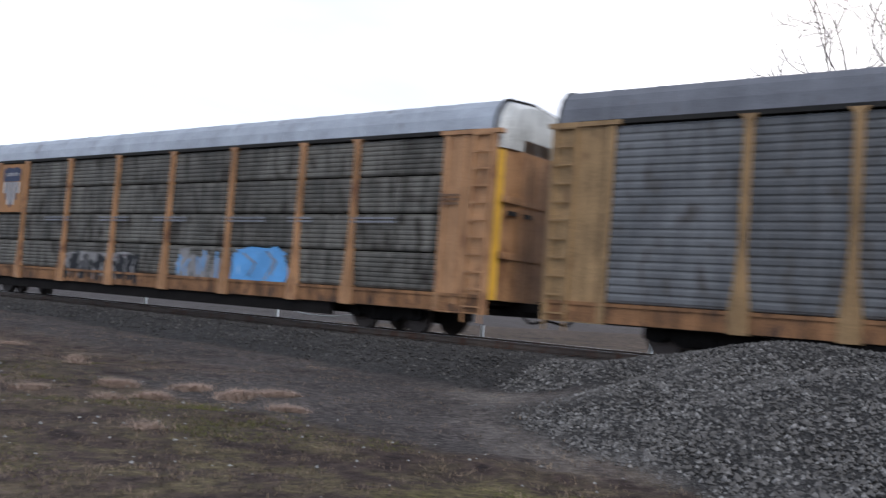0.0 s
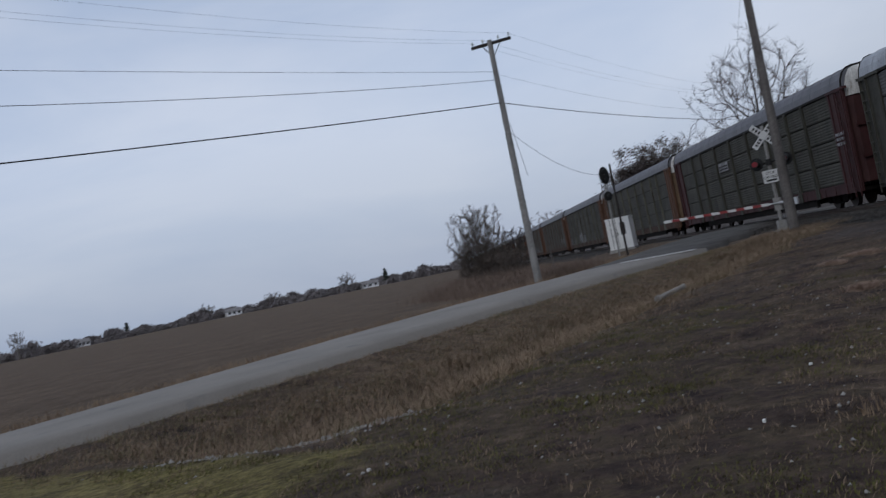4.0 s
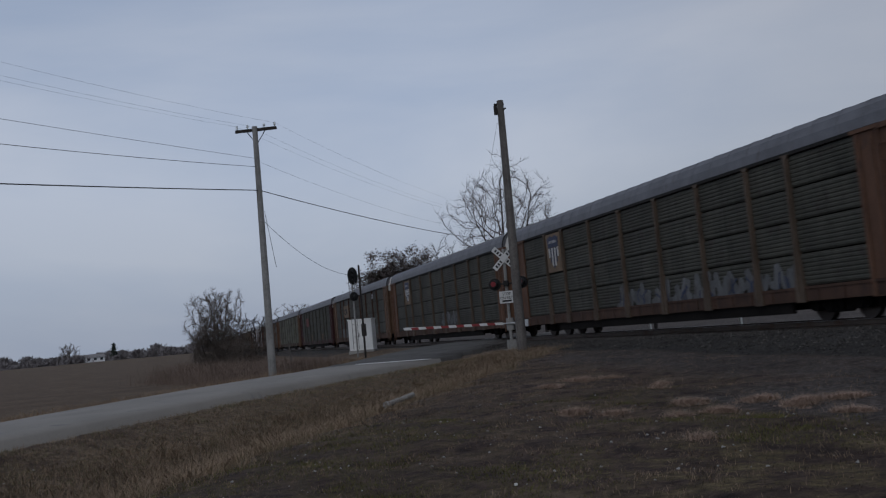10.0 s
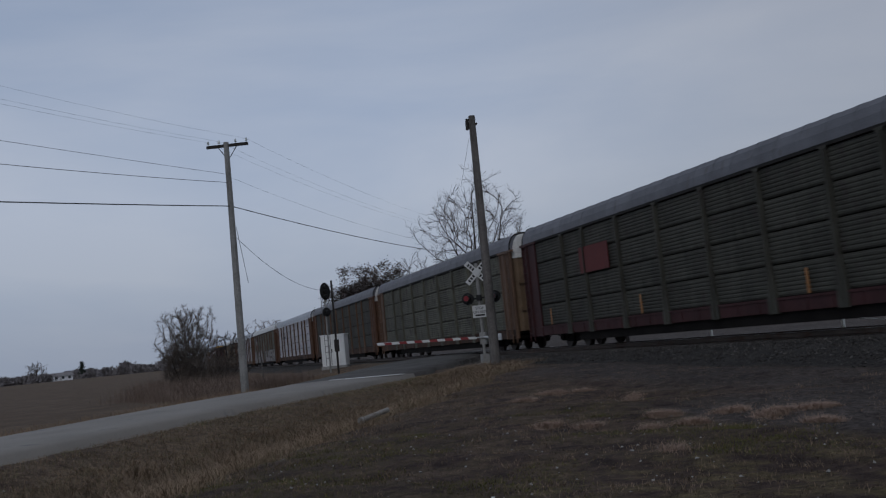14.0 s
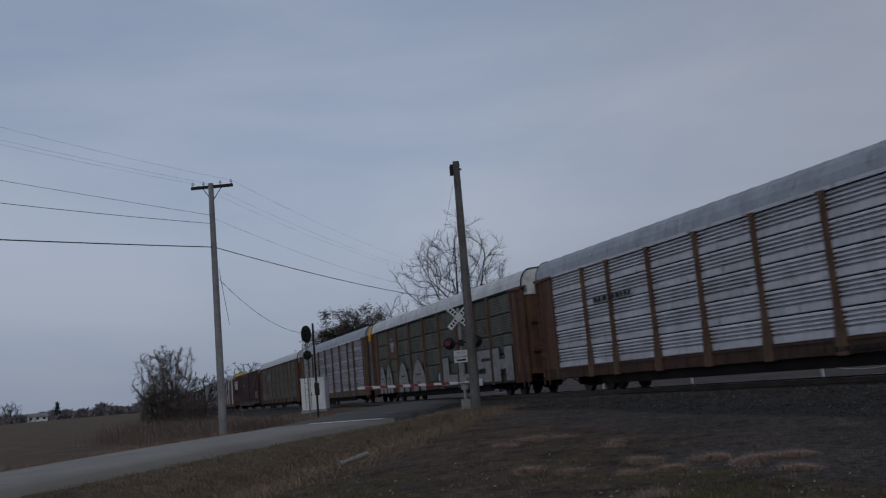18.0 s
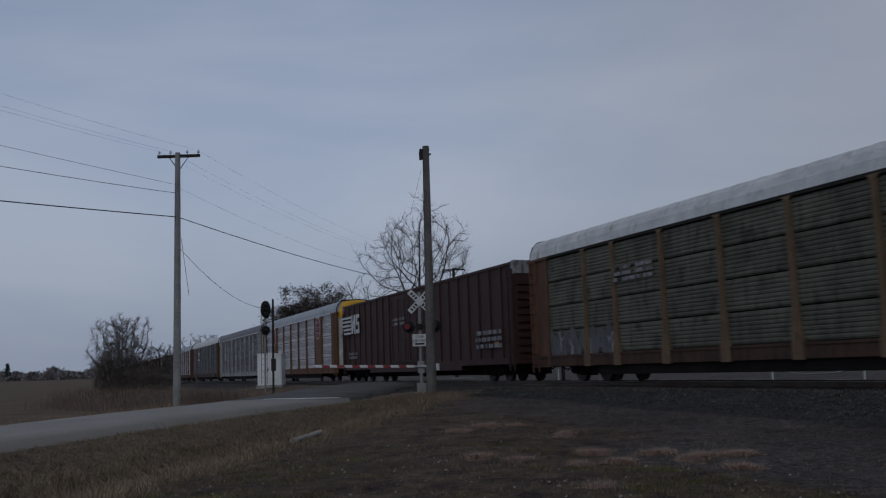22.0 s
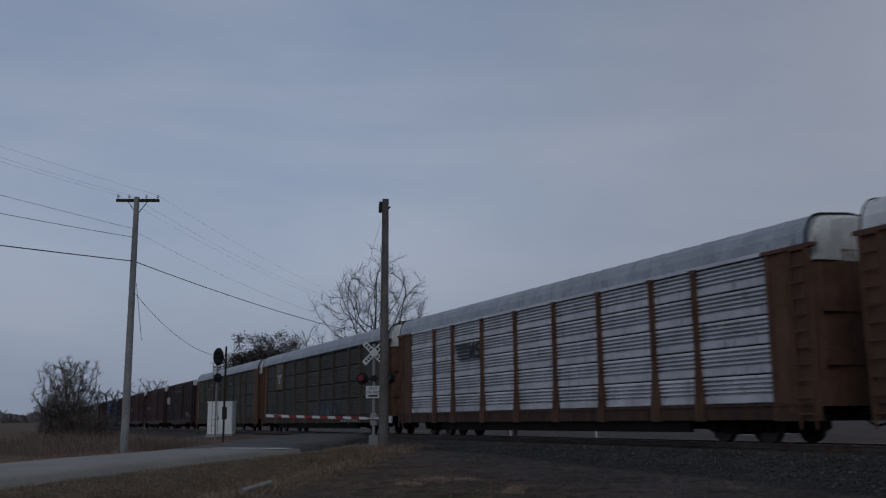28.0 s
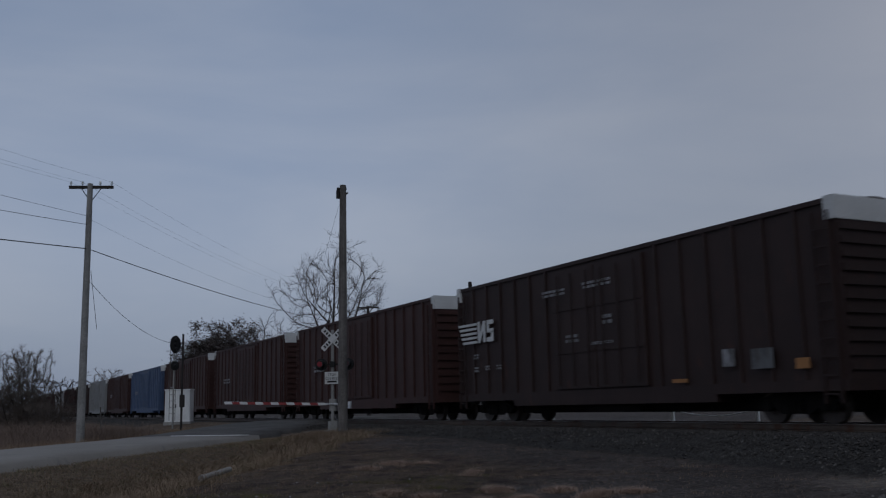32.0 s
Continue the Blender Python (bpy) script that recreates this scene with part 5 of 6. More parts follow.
utility_pole(*FAR, 10.1, 0.17, 0.12, "pole_dark", "dark utility pole with crossarm beyond the track", arm=((29.4, 74.3, 9.95), (31.2, 73.7, 9.95)))
utility_pole(-25.5, 4.6, 8.9, 0.17, 0.12, "pole_wood", "wooden utility pole along the road")


def cable(a, b, sag, r, label):
    a, b = Vector(a), Vector(b)
    s = Solid()
    n = 20
    pts = [a.lerp(b, k / n) - Vector((0, 0, 4 * sag * (k / n) * (1 - k / n))) for k in range(n + 1)]
    s.pipe([p - pts[0] for p in pts], r, 5)
    thing("cable", tuple(a), label, "cable", "overhead cables", data=s.mesh("cable", "cable_black"))


NEXT = (-25.5, 4.6)
cable((4.06, 39.85, 8.2), (*NEXT, 4.8), 0.22, 0.020, "thick black overhead cable between poles")
cable((4.06, 39.85, 8.2), (*FAR, 8.3), 0.5, 0.018, "thick black overhead cable across the track")
cable((4.06, 39.85, 9.2), (*NEXT, 7.4), 0.55, 0.010, "thin black overhead wire between poles")
cable((4.06, 39.85, 9.55), (*NEXT, 8.2), 0.2, 0.007, "thin black overhead wire between poles")
for f, dz in ((0.04, 0.0), (0.30, 0.0), (0.96, 0.0)):
    x, y = 3.28 + 1.65 * f, 40.18 - 0.66 * f
    cable((x, y, 11.0), (x - 29.6, y - 35.3, 11.6), 0.9, 0.0028, "fine overhead wire from the crossarm")
    cable((x, y, 11.0), (x + 26.2, y + 34.1, 10.2), 0.9, 0.0028, "fine overhead wire from the crossarm")
cable((4.06, 39.85, 9.45), (*FAR, 9.2), 1.0, 0.004, "fine overhead wire across the track")
cable((4.16, 39.9, 6.9), (10.3, 54.3, 5.4), 0.5, 0.010, "thin wire drooping to the signal mast")
cable((12.92, 34.45, 9.55), (12.35, 34.4, 7.6), 0.0, 0.005, "loose end of thin wire hanging from the bare pole")
cable((4.22, 39.9, 7.3), (4.75, 41.8, 5.1), 0.0, 0.010, "loose end of wire hanging by the pole")


def crossing_signal():
    x, y = 13.53, 36.85
    z0 = land(x, y)
    ob = thing("crossing_signal", (x, y, z0), "white crossing signal with crossbuck, red lamps and lowered gate", "crossing signal")
    part("foundation", Solid().box(-0.3, 0.3, -0.3, 0.3, -0.3, 0.12, 0.04), "concrete", ob)
    part("mast", Solid().tube((0, 0, 0), (0, 0, 4.25), 0.065, n=10).box(-0.16, 0.16, -0.16, 0.16, 0.08, 0.5, 0.03), "pole_wood_pale", ob)
    # faces the road's traffic
    face = Matrix.Rotation(math.atan2(-AX, AY) * -1 + math.pi, 4, "Z")
    ang = math.degrees(math.atan2(-0.83, 0.56)) - 90      # turn of the sign plane so that its normal looks down the road
    zc = 4.41 - z0
    for k, tilt in enumerate((45, -45)):
        bl = part("crossbuck_blade", Solid().box(-0.61, 0.61, -0.012, 0.012, -0.115, 0.115), "sign_white", ob, (-0.045 * AX * (1 + k * 0.6), -0.09 * (1 + k * 0.35), zc), turn=(0, tilt, -34))
        s = Solid()
        for a in (-0.5, -0.37, -0.24, 0.18, 0.31, 0.44):
            s.box(a, a + 0.075, -0.018, -0.013, -0.06, 0.06)
        part("blade_lettering", s, "sign_black", bl)
    lz = 3.36 - z0
    br = part("lamp_bracket", Solid().tube((-0.75, 0, 0), (0.75, 0, 0), 0.03, n=8).box(-0.1, 0.1, -0.1, 0.1, -0.12, 0.12, 0.02), "sign_black", ob, (0, 0, lz), turn=(0, 0, -34))
    for sx, lit in ((-0.48, True), (0.66, False)):
        for fy in (-1, 1):
            bg = part("lamp_backboard", Solid().tube((sx, 0.03 * fy, 0), (sx, 0.05 * fy, 0), 0.25, n=18), "sign_black", br)
            part("lamp_hood", Solid().tube((sx, 0.05 * fy, 0.015), (sx, 0.30 * fy, 0.015), 0.165, 0.15, 12), "sign_black", bg)
            part("lamp_lens", Solid().tube((sx, 0.302 * fy, 0.01), (sx, 0.308 * fy, 0.01), 0.11, n=14), "lens_lit" if lit and fy < 0 else "lens_off", bg)
    sg = part("instruction_sign", Solid().box(-0.31, 0.31, -0.115, -0.095, -0.25, 0.25), "sign_white", ob, (0, 0, 2.80 - z0), label="white sign with black words", turn=(0, 0, -34))
    for text, zz in (("STOP", 0.13), ("ON RED", -0.03)):
        cu = bpy.data.curves.new("sign_words", "FONT")
        cu.body, cu.size, cu.align_x, cu.align_y, cu.extrude = text, 0.15, "CENTER", "CENTER", 0.002
        tmp = bpy.data.objects.new("sign_words", cu)
        me = bpy.data.meshes.new_from_object(tmp)
        me.materials.clear()
        me.materials.append(MATS["sign_black"])
        bpy.data.objects.remove(tmp)
        part("sign_words", me, "sign_black", sg, (0, -0.12, zz), turn=(90, 0, 0))
    part("sign_words", Solid().box(-0.2, 0.2, -0.12, -0.115, -0.19, -0.12), "sign_black", sg)
    # gate: mechanism, arm with stripes
    gz = 1.72 - z0
    part("gate_mechanism", Solid().box(-0.15, 0.15, -0.05, 0.22, gz - 0.28, gz + 0.22, 0.04), "pole_wood_pale", ob, turn=(0, 0, -34))
    L = 4.65
    n = 13
    arm = part("gate_arm", Solid().tube((0, 0, 0), (-L, 0, 0.05), 0.028, 0.016, 6), "aluminium", ob, (0, -0.12, gz), turn=(0, 1.8, -34))
    for k in range(n):
        a, b2 = -0.3 - k * (L - 0.3) / n, -0.3 - (k + 1) * (L - 0.3) / n
        part("arm_stripe", Solid().extrude([(a, -0.05), (b2, -0.05), (b2 - 0.05, 0.055), (a - 0.05, 0.055)], 1, -0.05, -0.035), "red_reflective" if k % 2 else "sign_white", arm)
    part("counterweight", Solid().box(0.25, 0.75, -0.06, 0.06, -0.16, 0.12, 0.03).tube((0, 0, 0), (0.3, 0, 0), 0.05, n=6), "aluminium", arm)
    return ob


crossing_signal()


def signal_cabinet():
    x, y = 11.3, 57.0
    ob = thing("signal_cabinet", (x, y, 0.93), "tall white metal railway signal cabinet beside the track", "cabinet", turn=(0, 0, -22))
    part("foundation", Solid().box(-0.78, 0.78, -0.7, 0.7, -0.5, 0.04), "concrete", ob)
    body = part("body", Solid().box(-0.72, 0.72, -0.65, 0.65, 0.04, 1.86, 0.02), "cabinet_paint", ob)
    part("roof_cap", Solid().box(-0.76, 0.76, -0.69, 0.69, 1.86, 1.92, 0.03), "cabinet_paint", ob)
    dr = part("door", Solid().box(-0.66, -0.01, -0.675, -0.652, 0.15, 1.78), "cabinet_paint", ob)
    part("door", Solid().box(0.02, 0.66, -0.675, -0.652, 0.15, 1.78), "cabinet_paint", ob)
    part("handle", Solid().box(-0.1, -0.06, -0.70, -0.676, 0.85, 1.05), "steel_black", dr)
    part("vent", Solid().box(0.1, 0.4, -0.68, -0.676, 1.5, 1.65), "aluminium", body)


signal_cabinet()


def signal_mast():
    x, y = 10.35, 54.0
    z0 = 0.85
    ob = thing("railway_signal", (x, y, z0), "railway signal mast with two dark lamp heads", "railway signal")
    part("mast", Solid().tube((0, 0, -0.3), (0, 0, 4.9), 0.05, n=8), "pole_wood_pale", ob)
    lad = Solid()
    for z in np.arange(0.6, 4.6, 0.35):
        lad.tube((-0.16, 0.25, z), (0.16, 0.25, z), 0.012, n=5)
    lad.tube((-0.16, 0.25, 0.2), (-0.16, 0.25, 4.7), 0.015, n=5).tube((0.16, 0.25, 0.2), (0.16, 0.25, 4.7), 0.015, n=5)
    part("ladder", lad, "pole_wood", ob)
    for z, hw, hh in ((4.45, 0.30, 0.50), (3.25, 0.24, 0.26)):
        ring = [(hw * math.cos(a), hh * math.sin(a) + z) for a in [i * math.tau / 20 for i in range(20)]]
        bd = part("signal_head", Solid().extrude(ring, 1, -0.16, -0.10).box(-0.15, 0.15, -0.1, 0.1, z - hh * 0.7, z + hh * 0.7, 0.03), "sign_black", ob, turn=(0, 0, 10))
        for dz in ((-0.27, 0, 0.27) if hh > 0.4 else (0,)):
            part("lamp_hood", Solid().tube((0, -0.16, z + dz), (0, -0.42, z + dz - 0.02), 0.11, 0.10, 10), "sign_black", bd)


signal_mast()
bx0, by0 = 9.45, 47.2
stake = thing("dark_post", (bx0, by0, land(bx0, by0)), "thin dark leaning metal post with a box at the road edge", "post")
part("shaft", Solid().tube((0, 0, -0.3), (0.02, 0.05, 4.75), 0.055, 0.05, 8), "pole_dark", stake)
part("box", Solid().box(-0.12, 0.12, -0.16, -0.05, 1.15, 1.75, 0.02), "pole_dark", stake)
stake2 = thing("leaning_stake", (5.4, 44.0, land(5.4, 44.0)), "thin grey leaning stake by the road", "stake")
part("shaft", Solid().tube((0, 0, -0.2), (-0.1, 0.1, 1.6), 0.03, n=6), "pole_wood", stake2)
for yy in (6.5, 12.5, 18.0, 22.9, 27.1, 35.1, 43.0):
    zz = land(23.2, yy)
    pst = thing("marker_post", (23.2, yy, zz), "short white marker post beyond the track", "post", "marker posts")
    part("shaft", Solid().box(-0.05, 0.05, -0.05, 0.05, -0.1, 0.85, 0.01), "paint_white", pst)
    part("foot", Solid().box(-0.1, 0.1, -0.1, 0.1, -0.15, 0.05), "concrete", pst)
rope = Solid().pipe([(0, 4.2 * k / 10, -0.9 * (k / 10) * (1 - k / 10)) for k in range(11)], 0.022, 5)
thing("rope", (23.2, 22.9, land(23.2, 22.9) + 0.8), "white rope sagging between two marker posts", "rope", data=rope.mesh("rope", "paint_white"))
tall = thing("tall_post", (24.0, 43.9, land(24.0, 43.9)), "tall dark wooden post standing beyond the track", "post")
part("shaft", Solid().tube((0, 0, -0.3), (0, 0, 7.45), 0.10, 0.08, 8), "pole_dark", tall)
part("cap", Solid().box(-0.13, 0.05, -0.05, 0.05, 7.15, 7.62, 0.01), "pole_dark", tall)
pipe = thing("concrete_pipe", (4.95, 20.9, land(4.95, 20.9) + 0.10), "pale concrete culvert pipe lying in the ditch grass", "pipe", turn=(0, 0, 38),
             data=Solid().tube((-0.45, 0, -0.04), (0.5, 0, 0.08), 0.06, n=14).tube((-0.5, 0, -0.045), (-0.4, 0, -0.035), 0.075, n=14).mesh("concrete_pipe", "concrete"))

# ---- stones, grass, trees ----
def flat_stuff(name, verts, faces, mat, label, category):
    me = bpy.data.meshes.new(name)
    me.from_pydata(verts, [], faces)
    me.materials.append(MATS[mat])
    return thing(name, (0, 0, 0), label, category, kind="stuff", data=me)


def stones(name, spots, lo, hi, mat, label, seed):
    """Loose stones: irregular six-cornered lumps half sunk into the ground."""
    rnd = random.Random(seed)
    verts, faces = [], []
    for x, y in spots:
        r = rnd.uniform(lo, hi)
        z = land(x, y) + r * 0.25
        n = len(verts)
        a0 = rnd.uniform(0, math.tau)
        for k in range(4):
            a = a0 + k * math.tau / 4 + rnd.uniform(-0.4, 0.4)
            rr = r * rnd.uniform(0.7, 1.2)
            verts.append((x + rr * math.cos(a), y + rr * math.sin(a), z + r * rnd.uniform(-0.35, 0.2)))
        verts.append((x + r * rnd.uniform(-0.4, 0.4), y + r * rnd.uniform(-0.4, 0.4), z + r * rnd.uniform(0.5, 0.95)))
        verts.append((x, y, z - r))
        for k in range(4):
            faces.append((n + k, n + (k + 1) % 4, n + 4))
            faces.append((n + (k + 1) % 4, n + k, n + 5))
    flat_stuff(name, verts, faces, mat, label, "stones")


rnd = random.Random(4)
spots = []
while len(spots) < 14000:
    x, y = rnd.uniform(13.9, 18.0), 3 + 47 * rnd.random() ** 1.5
    if rnd.random() < smooth(14.0, 15.6, x):
        spots.append((x, y))
stones("ballast", spots, 0.022, 0.055, "stone_dark", "grey crushed-stone ballast on the track shoulder", 5)
spots = []
while len(spots) < 32000:
    x, y = rnd.uniform(7.0, 17.0), rnd.uniform(-1.5, 11.5)
    if cover(x, y)[3] + 0.35 * noise.noise((x * 0.8, y * 0.8, 5.0)) > rnd.uniform(0.2, 1.0) ** 0.7:
        spots.append((x, y))
stones("ballast_heap", spots, 0.014, 0.044, "stone", "heap of grey crushed stone beside the track", 6)
spots = []
while len(spots) < 6000:
    x, y = rnd.uniform(-12.0, -3.0), rnd.uniform(2.0, 13.5)
    if cover(x, y)[5] > rnd.uniform(0.2, 0.9) * (0.6 + 0.8 * noise.noise((x * 0.9, y * 0.9, 3.0))) and road_q(x, y) > -11.8 - edge(AX * x + AY * y):
        spots.append((x, y))
stones("driveway_gravel", spots, 0.010, 0.028, "gravel_pale", "pale gravel scattered on the driveway", 7)
spots = [(rnd.gauss(-2.1, 0.8), rnd.gauss(11.7, 0.22)) for _ in range(420)] + [(rnd.uniform(-3, 9), rnd.uniform(5, 18)) for _ in range(420)]
stones("loose_stones", spots, 0.008, 0.028, "concrete", "pale stones lying in the turf", 8)
stones("rubble", [(rnd.gauss(-2.0, 0.6), rnd.gauss(11.75, 0.16)) for _ in range(300)], 0.02, 0.06, "concrete", "pale rubble heaped at the edge of the ditch", 9)
for (x, y, a) in ((-0.9, 8.25, 20), (2.2, 7.2, 70), (3.4, 9.3, 10), (-2.0, 12.5, 50)):
    lit = thing("litter_scrap", (x, y, land(x, y) + 0.02), "crumpled white scrap of litter in the grass", "litter", turn=(0, 0, a),
                data=Solid().extrude([(-0.02, -0.010), (0.015, -0.013), (0.022, 0.006), (0.0, 0.014), (-0.016, 0.009)], 2, -0.01, 0.012).mesh("litter_scrap", "paint_white"))


def blades(name, spots, height, width, mat, label, seed, lean=0.5, per=4, spread=0.07):
    """Tufts of grass: thin bent blades, each of two faces."""
    rnd = random.Random(seed)
    verts, faces = [], []
    for spot in spots:
        x, y = spot[0], spot[1]
        size = spot[2] if len(spot) > 2 else 1.0
        z = land(x, y) - 0.02
        for _ in range(per):
            a = rnd.uniform(0, math.tau)
            h = height * size * rnd.uniform(0.5, 1.2)
            w = width * rnd.uniform(0.6, 1.3)
            bx, by = x + rnd.gauss(0, spread) * size, y + rnd.gauss(0, spread) * size
            l = h * lean * rnd.uniform(0.2, 1.3)
            ux, uy = -math.sin(a) * w, math.cos(a) * w
            dx, dy = math.cos(a) * l, math.sin(a) * l
            n = len(verts)
            verts += [(bx - ux, by - uy, z), (bx + ux, by + uy, z), (bx + dx * 0.4 + ux * 0.7, by + dy * 0.4 + uy * 0.7, z + h * 0.6),
                      (bx + dx * 0.4 - ux * 0.7, by + dy * 0.4 - uy * 0.7, z + h * 0.6), (bx + dx, by + dy, z + h * 0.95)]
            faces += [(n, n + 1, n + 2, n + 3), (n + 3, n + 2, n + 4)]
    flat_stuff(name, verts, faces, mat, label, "grass")


def turf_spots(count, x0, x1, y0, y1, keep, seed):
    rnd = random.Random(seed)
    out = []
    while len(out) < count:
        x, y = rnd.uniform(x0, x1), y0 + (y1 - y0) * rnd.random() ** 1.4
        if -18.3 < road_q(x, y) < -11.7 - edge(AX * x + AY * y):
            continue
        dry, field, dirt, gravel, _, lane = cover(x, y)
        bare = max(0.8 * dirt, gravel, field, lane)
        patchy = noise.noise((x * 0.45, y * 0.45, 7.0)) + 0.35 * math.exp(-((-11.9 - road_q(x, y) + 6.3) / 1.2) ** 2)
        if rnd.random() < keep(x, y, dry, bare, patchy):
            out.append((x, y))
    return out


blades("green_turf", turf_spots(9000, -5, 11, 3, 17, lambda x, y, d, b, n: max(0, 0.9 - 1.6 * b) * smooth(0.05, 0.3, n + 0.10) * (1.1 - d), 11), 0.045, 0.0035, "grass_green", "short mossy green turf", 12, 0.9, 8)
blades("olive_turf", turf_spots(9000, -5, 13, 3, 26, lambda x, y, d, b, n: max(0, 0.9 - 1.3 * b), 13), 0.045, 0.0035, "grass_olive", "short olive winter turf", 14, 1.0, 8)
blades("brown_turf", turf_spots(9000, -6, 14, 3, 34, lambda x, y, d, b, n: max(0, 0.9 - 1.1 * b) * (0.3 + d), 15), 0.065, 0.0035, "grass_brown", "short brown winter grass", 16, 1.2, 8)
rnd = random.Random(21)
ditch, straw, fringe = [], [], []
while len(ditch) < 6200:
    p, d = rnd.uniform(8.0, 37), rnd.gauss(-2.3, 1.5)
    if -4.9 + 0.4 * math.sin(p * 1.3) < d < edge(p) - 0.95 and rnd.random() < smooth(7.5, 9.5, p):
        ditch.append((AX * p + 0.83 * (-11.9 - d), AY * p - 0.56 * (-11.9 - d), rnd.uniform(0.45, 1.1) * smooth(0.8, 3.4, edge(p) - d) ** 0.7))
while len(straw) < 900:
    p, d = rnd.uniform(10, 36), rnd.gauss(-3.9, 0.5)
    if noise.noise((p * 0.5, d, 3.0)) > 0.08:
        straw.append((AX * p + 0.83 * (-11.9 - d), AY * p - 0.56 * (-11.9 - d), rnd.uniform(0.5, 1.1)))
for _ in range(2600):
    p, d = rnd.uniform(-12, 46), 6.35 + abs(rnd.gauss(0, 0.55))
    q = -11.9 - d
    fringe.append((AX * p + 0.83 * q, AY * p - 0.56 * q, rnd.uniform(0.4, 1.2)))
verge = []
while len(verge) < 3000:
    p, d = rnd.uniform(7.0, 37), rnd.uniform(-1.8, 2.0)
    if edge(p) - 2.6 < d < edge(p) - 0.2:
        verge.append((AX * p + 0.83 * (-11.9 - d), AY * p - 0.56 * (-11.9 - d), rnd.uniform(0.5, 1.1)))
blades("verge_grass", verge[:1500], 0.10, 0.0035, "grass_weed", "short olive grass on the road verge", 30, 1.2, 14, 0.16)
blades("dead_verge_grass", verge[1500:], 0.11, 0.0035, "grass_brown", "short dead grass on the road verge", 33, 1.3, 14, 0.16)
blades("green_weeds", ditch[4400:], 0.22, 0.004, "grass_weed", "olive weeds in the roadside ditch", 29, 1.2, 14, 0.2)
blades("ditch_weeds", ditch[:2600], 0.30, 0.004, "grass_brown", "tangled brown weeds in the roadside ditch", 22, 1.6, 16, 0.2)
blades("russet_weeds", ditch[2600:4400], 0.33, 0.004, "grass_russet", "reddish dead weeds in the roadside ditch", 28, 1.5, 16, 0.2)
blades("ditch_straw", straw, 0.26, 0.0035, "grass_straw", "pale dry straw grass in the roadside ditch", 23, 1.6, 9, 0.18)
blades("field_fringe", fringe, 0.24, 0.005, "grass_straw", "pale dry grass fringe between road and field", 24, 0.8, 4, 0.2)
clumps = []
for cx, cy, rx, n in ((7.7, 18.7, 0.35, 40), (8.6, 19.3, 0.45, 50), (9.3, 19.2, 0.3, 20), (6.2, 14.2, 0.3, 45), (6.6, 13.6, 0.25, 20), (7.9, 13.5, 0.28, 45), (7.75, 12.4, 0.25, 45), (8.6, 12.7, 0.3, 45),
                      (8.8, 11.9, 0.35, 60), (9.35, 11.7, 0.3, 45), (8.6, 10.7, 0.28, 45), (7.1, 12.5, 0.2, 20), (9.3, 17.0, 0.22, 14), (5.9, 10.0, 0.25, 10), (8.7, 16.0, 0.2, 8)):
    turn = rnd.uniform(0, math.tau)
    for _ in range(n):
        u, v = rnd.gauss(0, rx * 0.55), rnd.gauss(0, rx * 0.3)
        size = rnd.uniform(0.5, 1.1) * math.exp(-(u * u + v * v) / (rx * rx) * 0.7)
        clumps.append((1.04 * cx + u * math.cos(turn) - v * math.sin(turn), 1.04 * cy + u * math.sin(turn) + v * math.cos(turn), size))
blades("straw_clumps", clumps, 0.14, 0.003, "grass_pink", "pale pinkish clumps of dead grass", 25, 1.7, 44, 0.11)
tufts = [(rnd.gauss(x, 0.10), rnd.gauss(y, 0.08), 1.0) for x, y in ((1.6, 7.4), (2.9, 6.8), (0.55, 5.6)) for _ in range(12)]
blades("straw_tuft", tufts, 0.13, 0.004, "grass_straw", "dry straw tufts in the yard", 26, 0.6, 5, 0.05)
brush = []
for _ in range(7500):
    t = rnd.random()
    brush.append((rnd.gauss(2.4 + 3.2 * t, 1.7 - 0.6 * t), 61 - 19 * t + rnd.gauss(0, 1.5), rnd.uniform(0.4, 1.3) * (1.25 - 0.6 * t)))
brush = [b for b in brush if road_q(b[0], b[1]) < -18.6]
blades("roadside_brush", brush, 0.85, 0.007, "brush_twig", "brown leafless brush along the fence line", 27, 0.6, 9, 0.4)
for k, (px, py, rx, ry) in enumerate(((-1.42, 6.60, 0.34, 0.055), (-0.84, 6.48, 0.19, 0.04), (-1.1, 6.66, 0.15, 0.03), (-1.8, 6.36, 0.15, 0.03), (-1.55, 6.42, 0.16, 0.02), (-1.25, 6.5, 0.10, 0.02), (-0.62, 6.72, 0.12, 0.02))):
    ring = []
    for i in range(90):
        a = i * math.tau / 90
        wob = 1 + 0.8 * noise.noise((math.cos(a) * 2.5, math.sin(a) * 2.5, k * 3.0)) + 0.6 * noise.noise((math.cos(a) * 8, math.sin(a) * 8, k * 5.0))
        ring.append((px + rx * math.cos(a) * wob, py + 1.7 * ry * math.sin(a) * wob + (1.1 if k == 1 else 0.42) * rx * math.cos(a) * wob))
    zz = 0.016
    thing("puddle", (0, 0, 0), "shallow muddy puddle in a wheel rut", "puddle", kind="structure", data=Solid().extrude(ring, 2, zz - 0.02, zz).mesh("puddle", "puddle"))


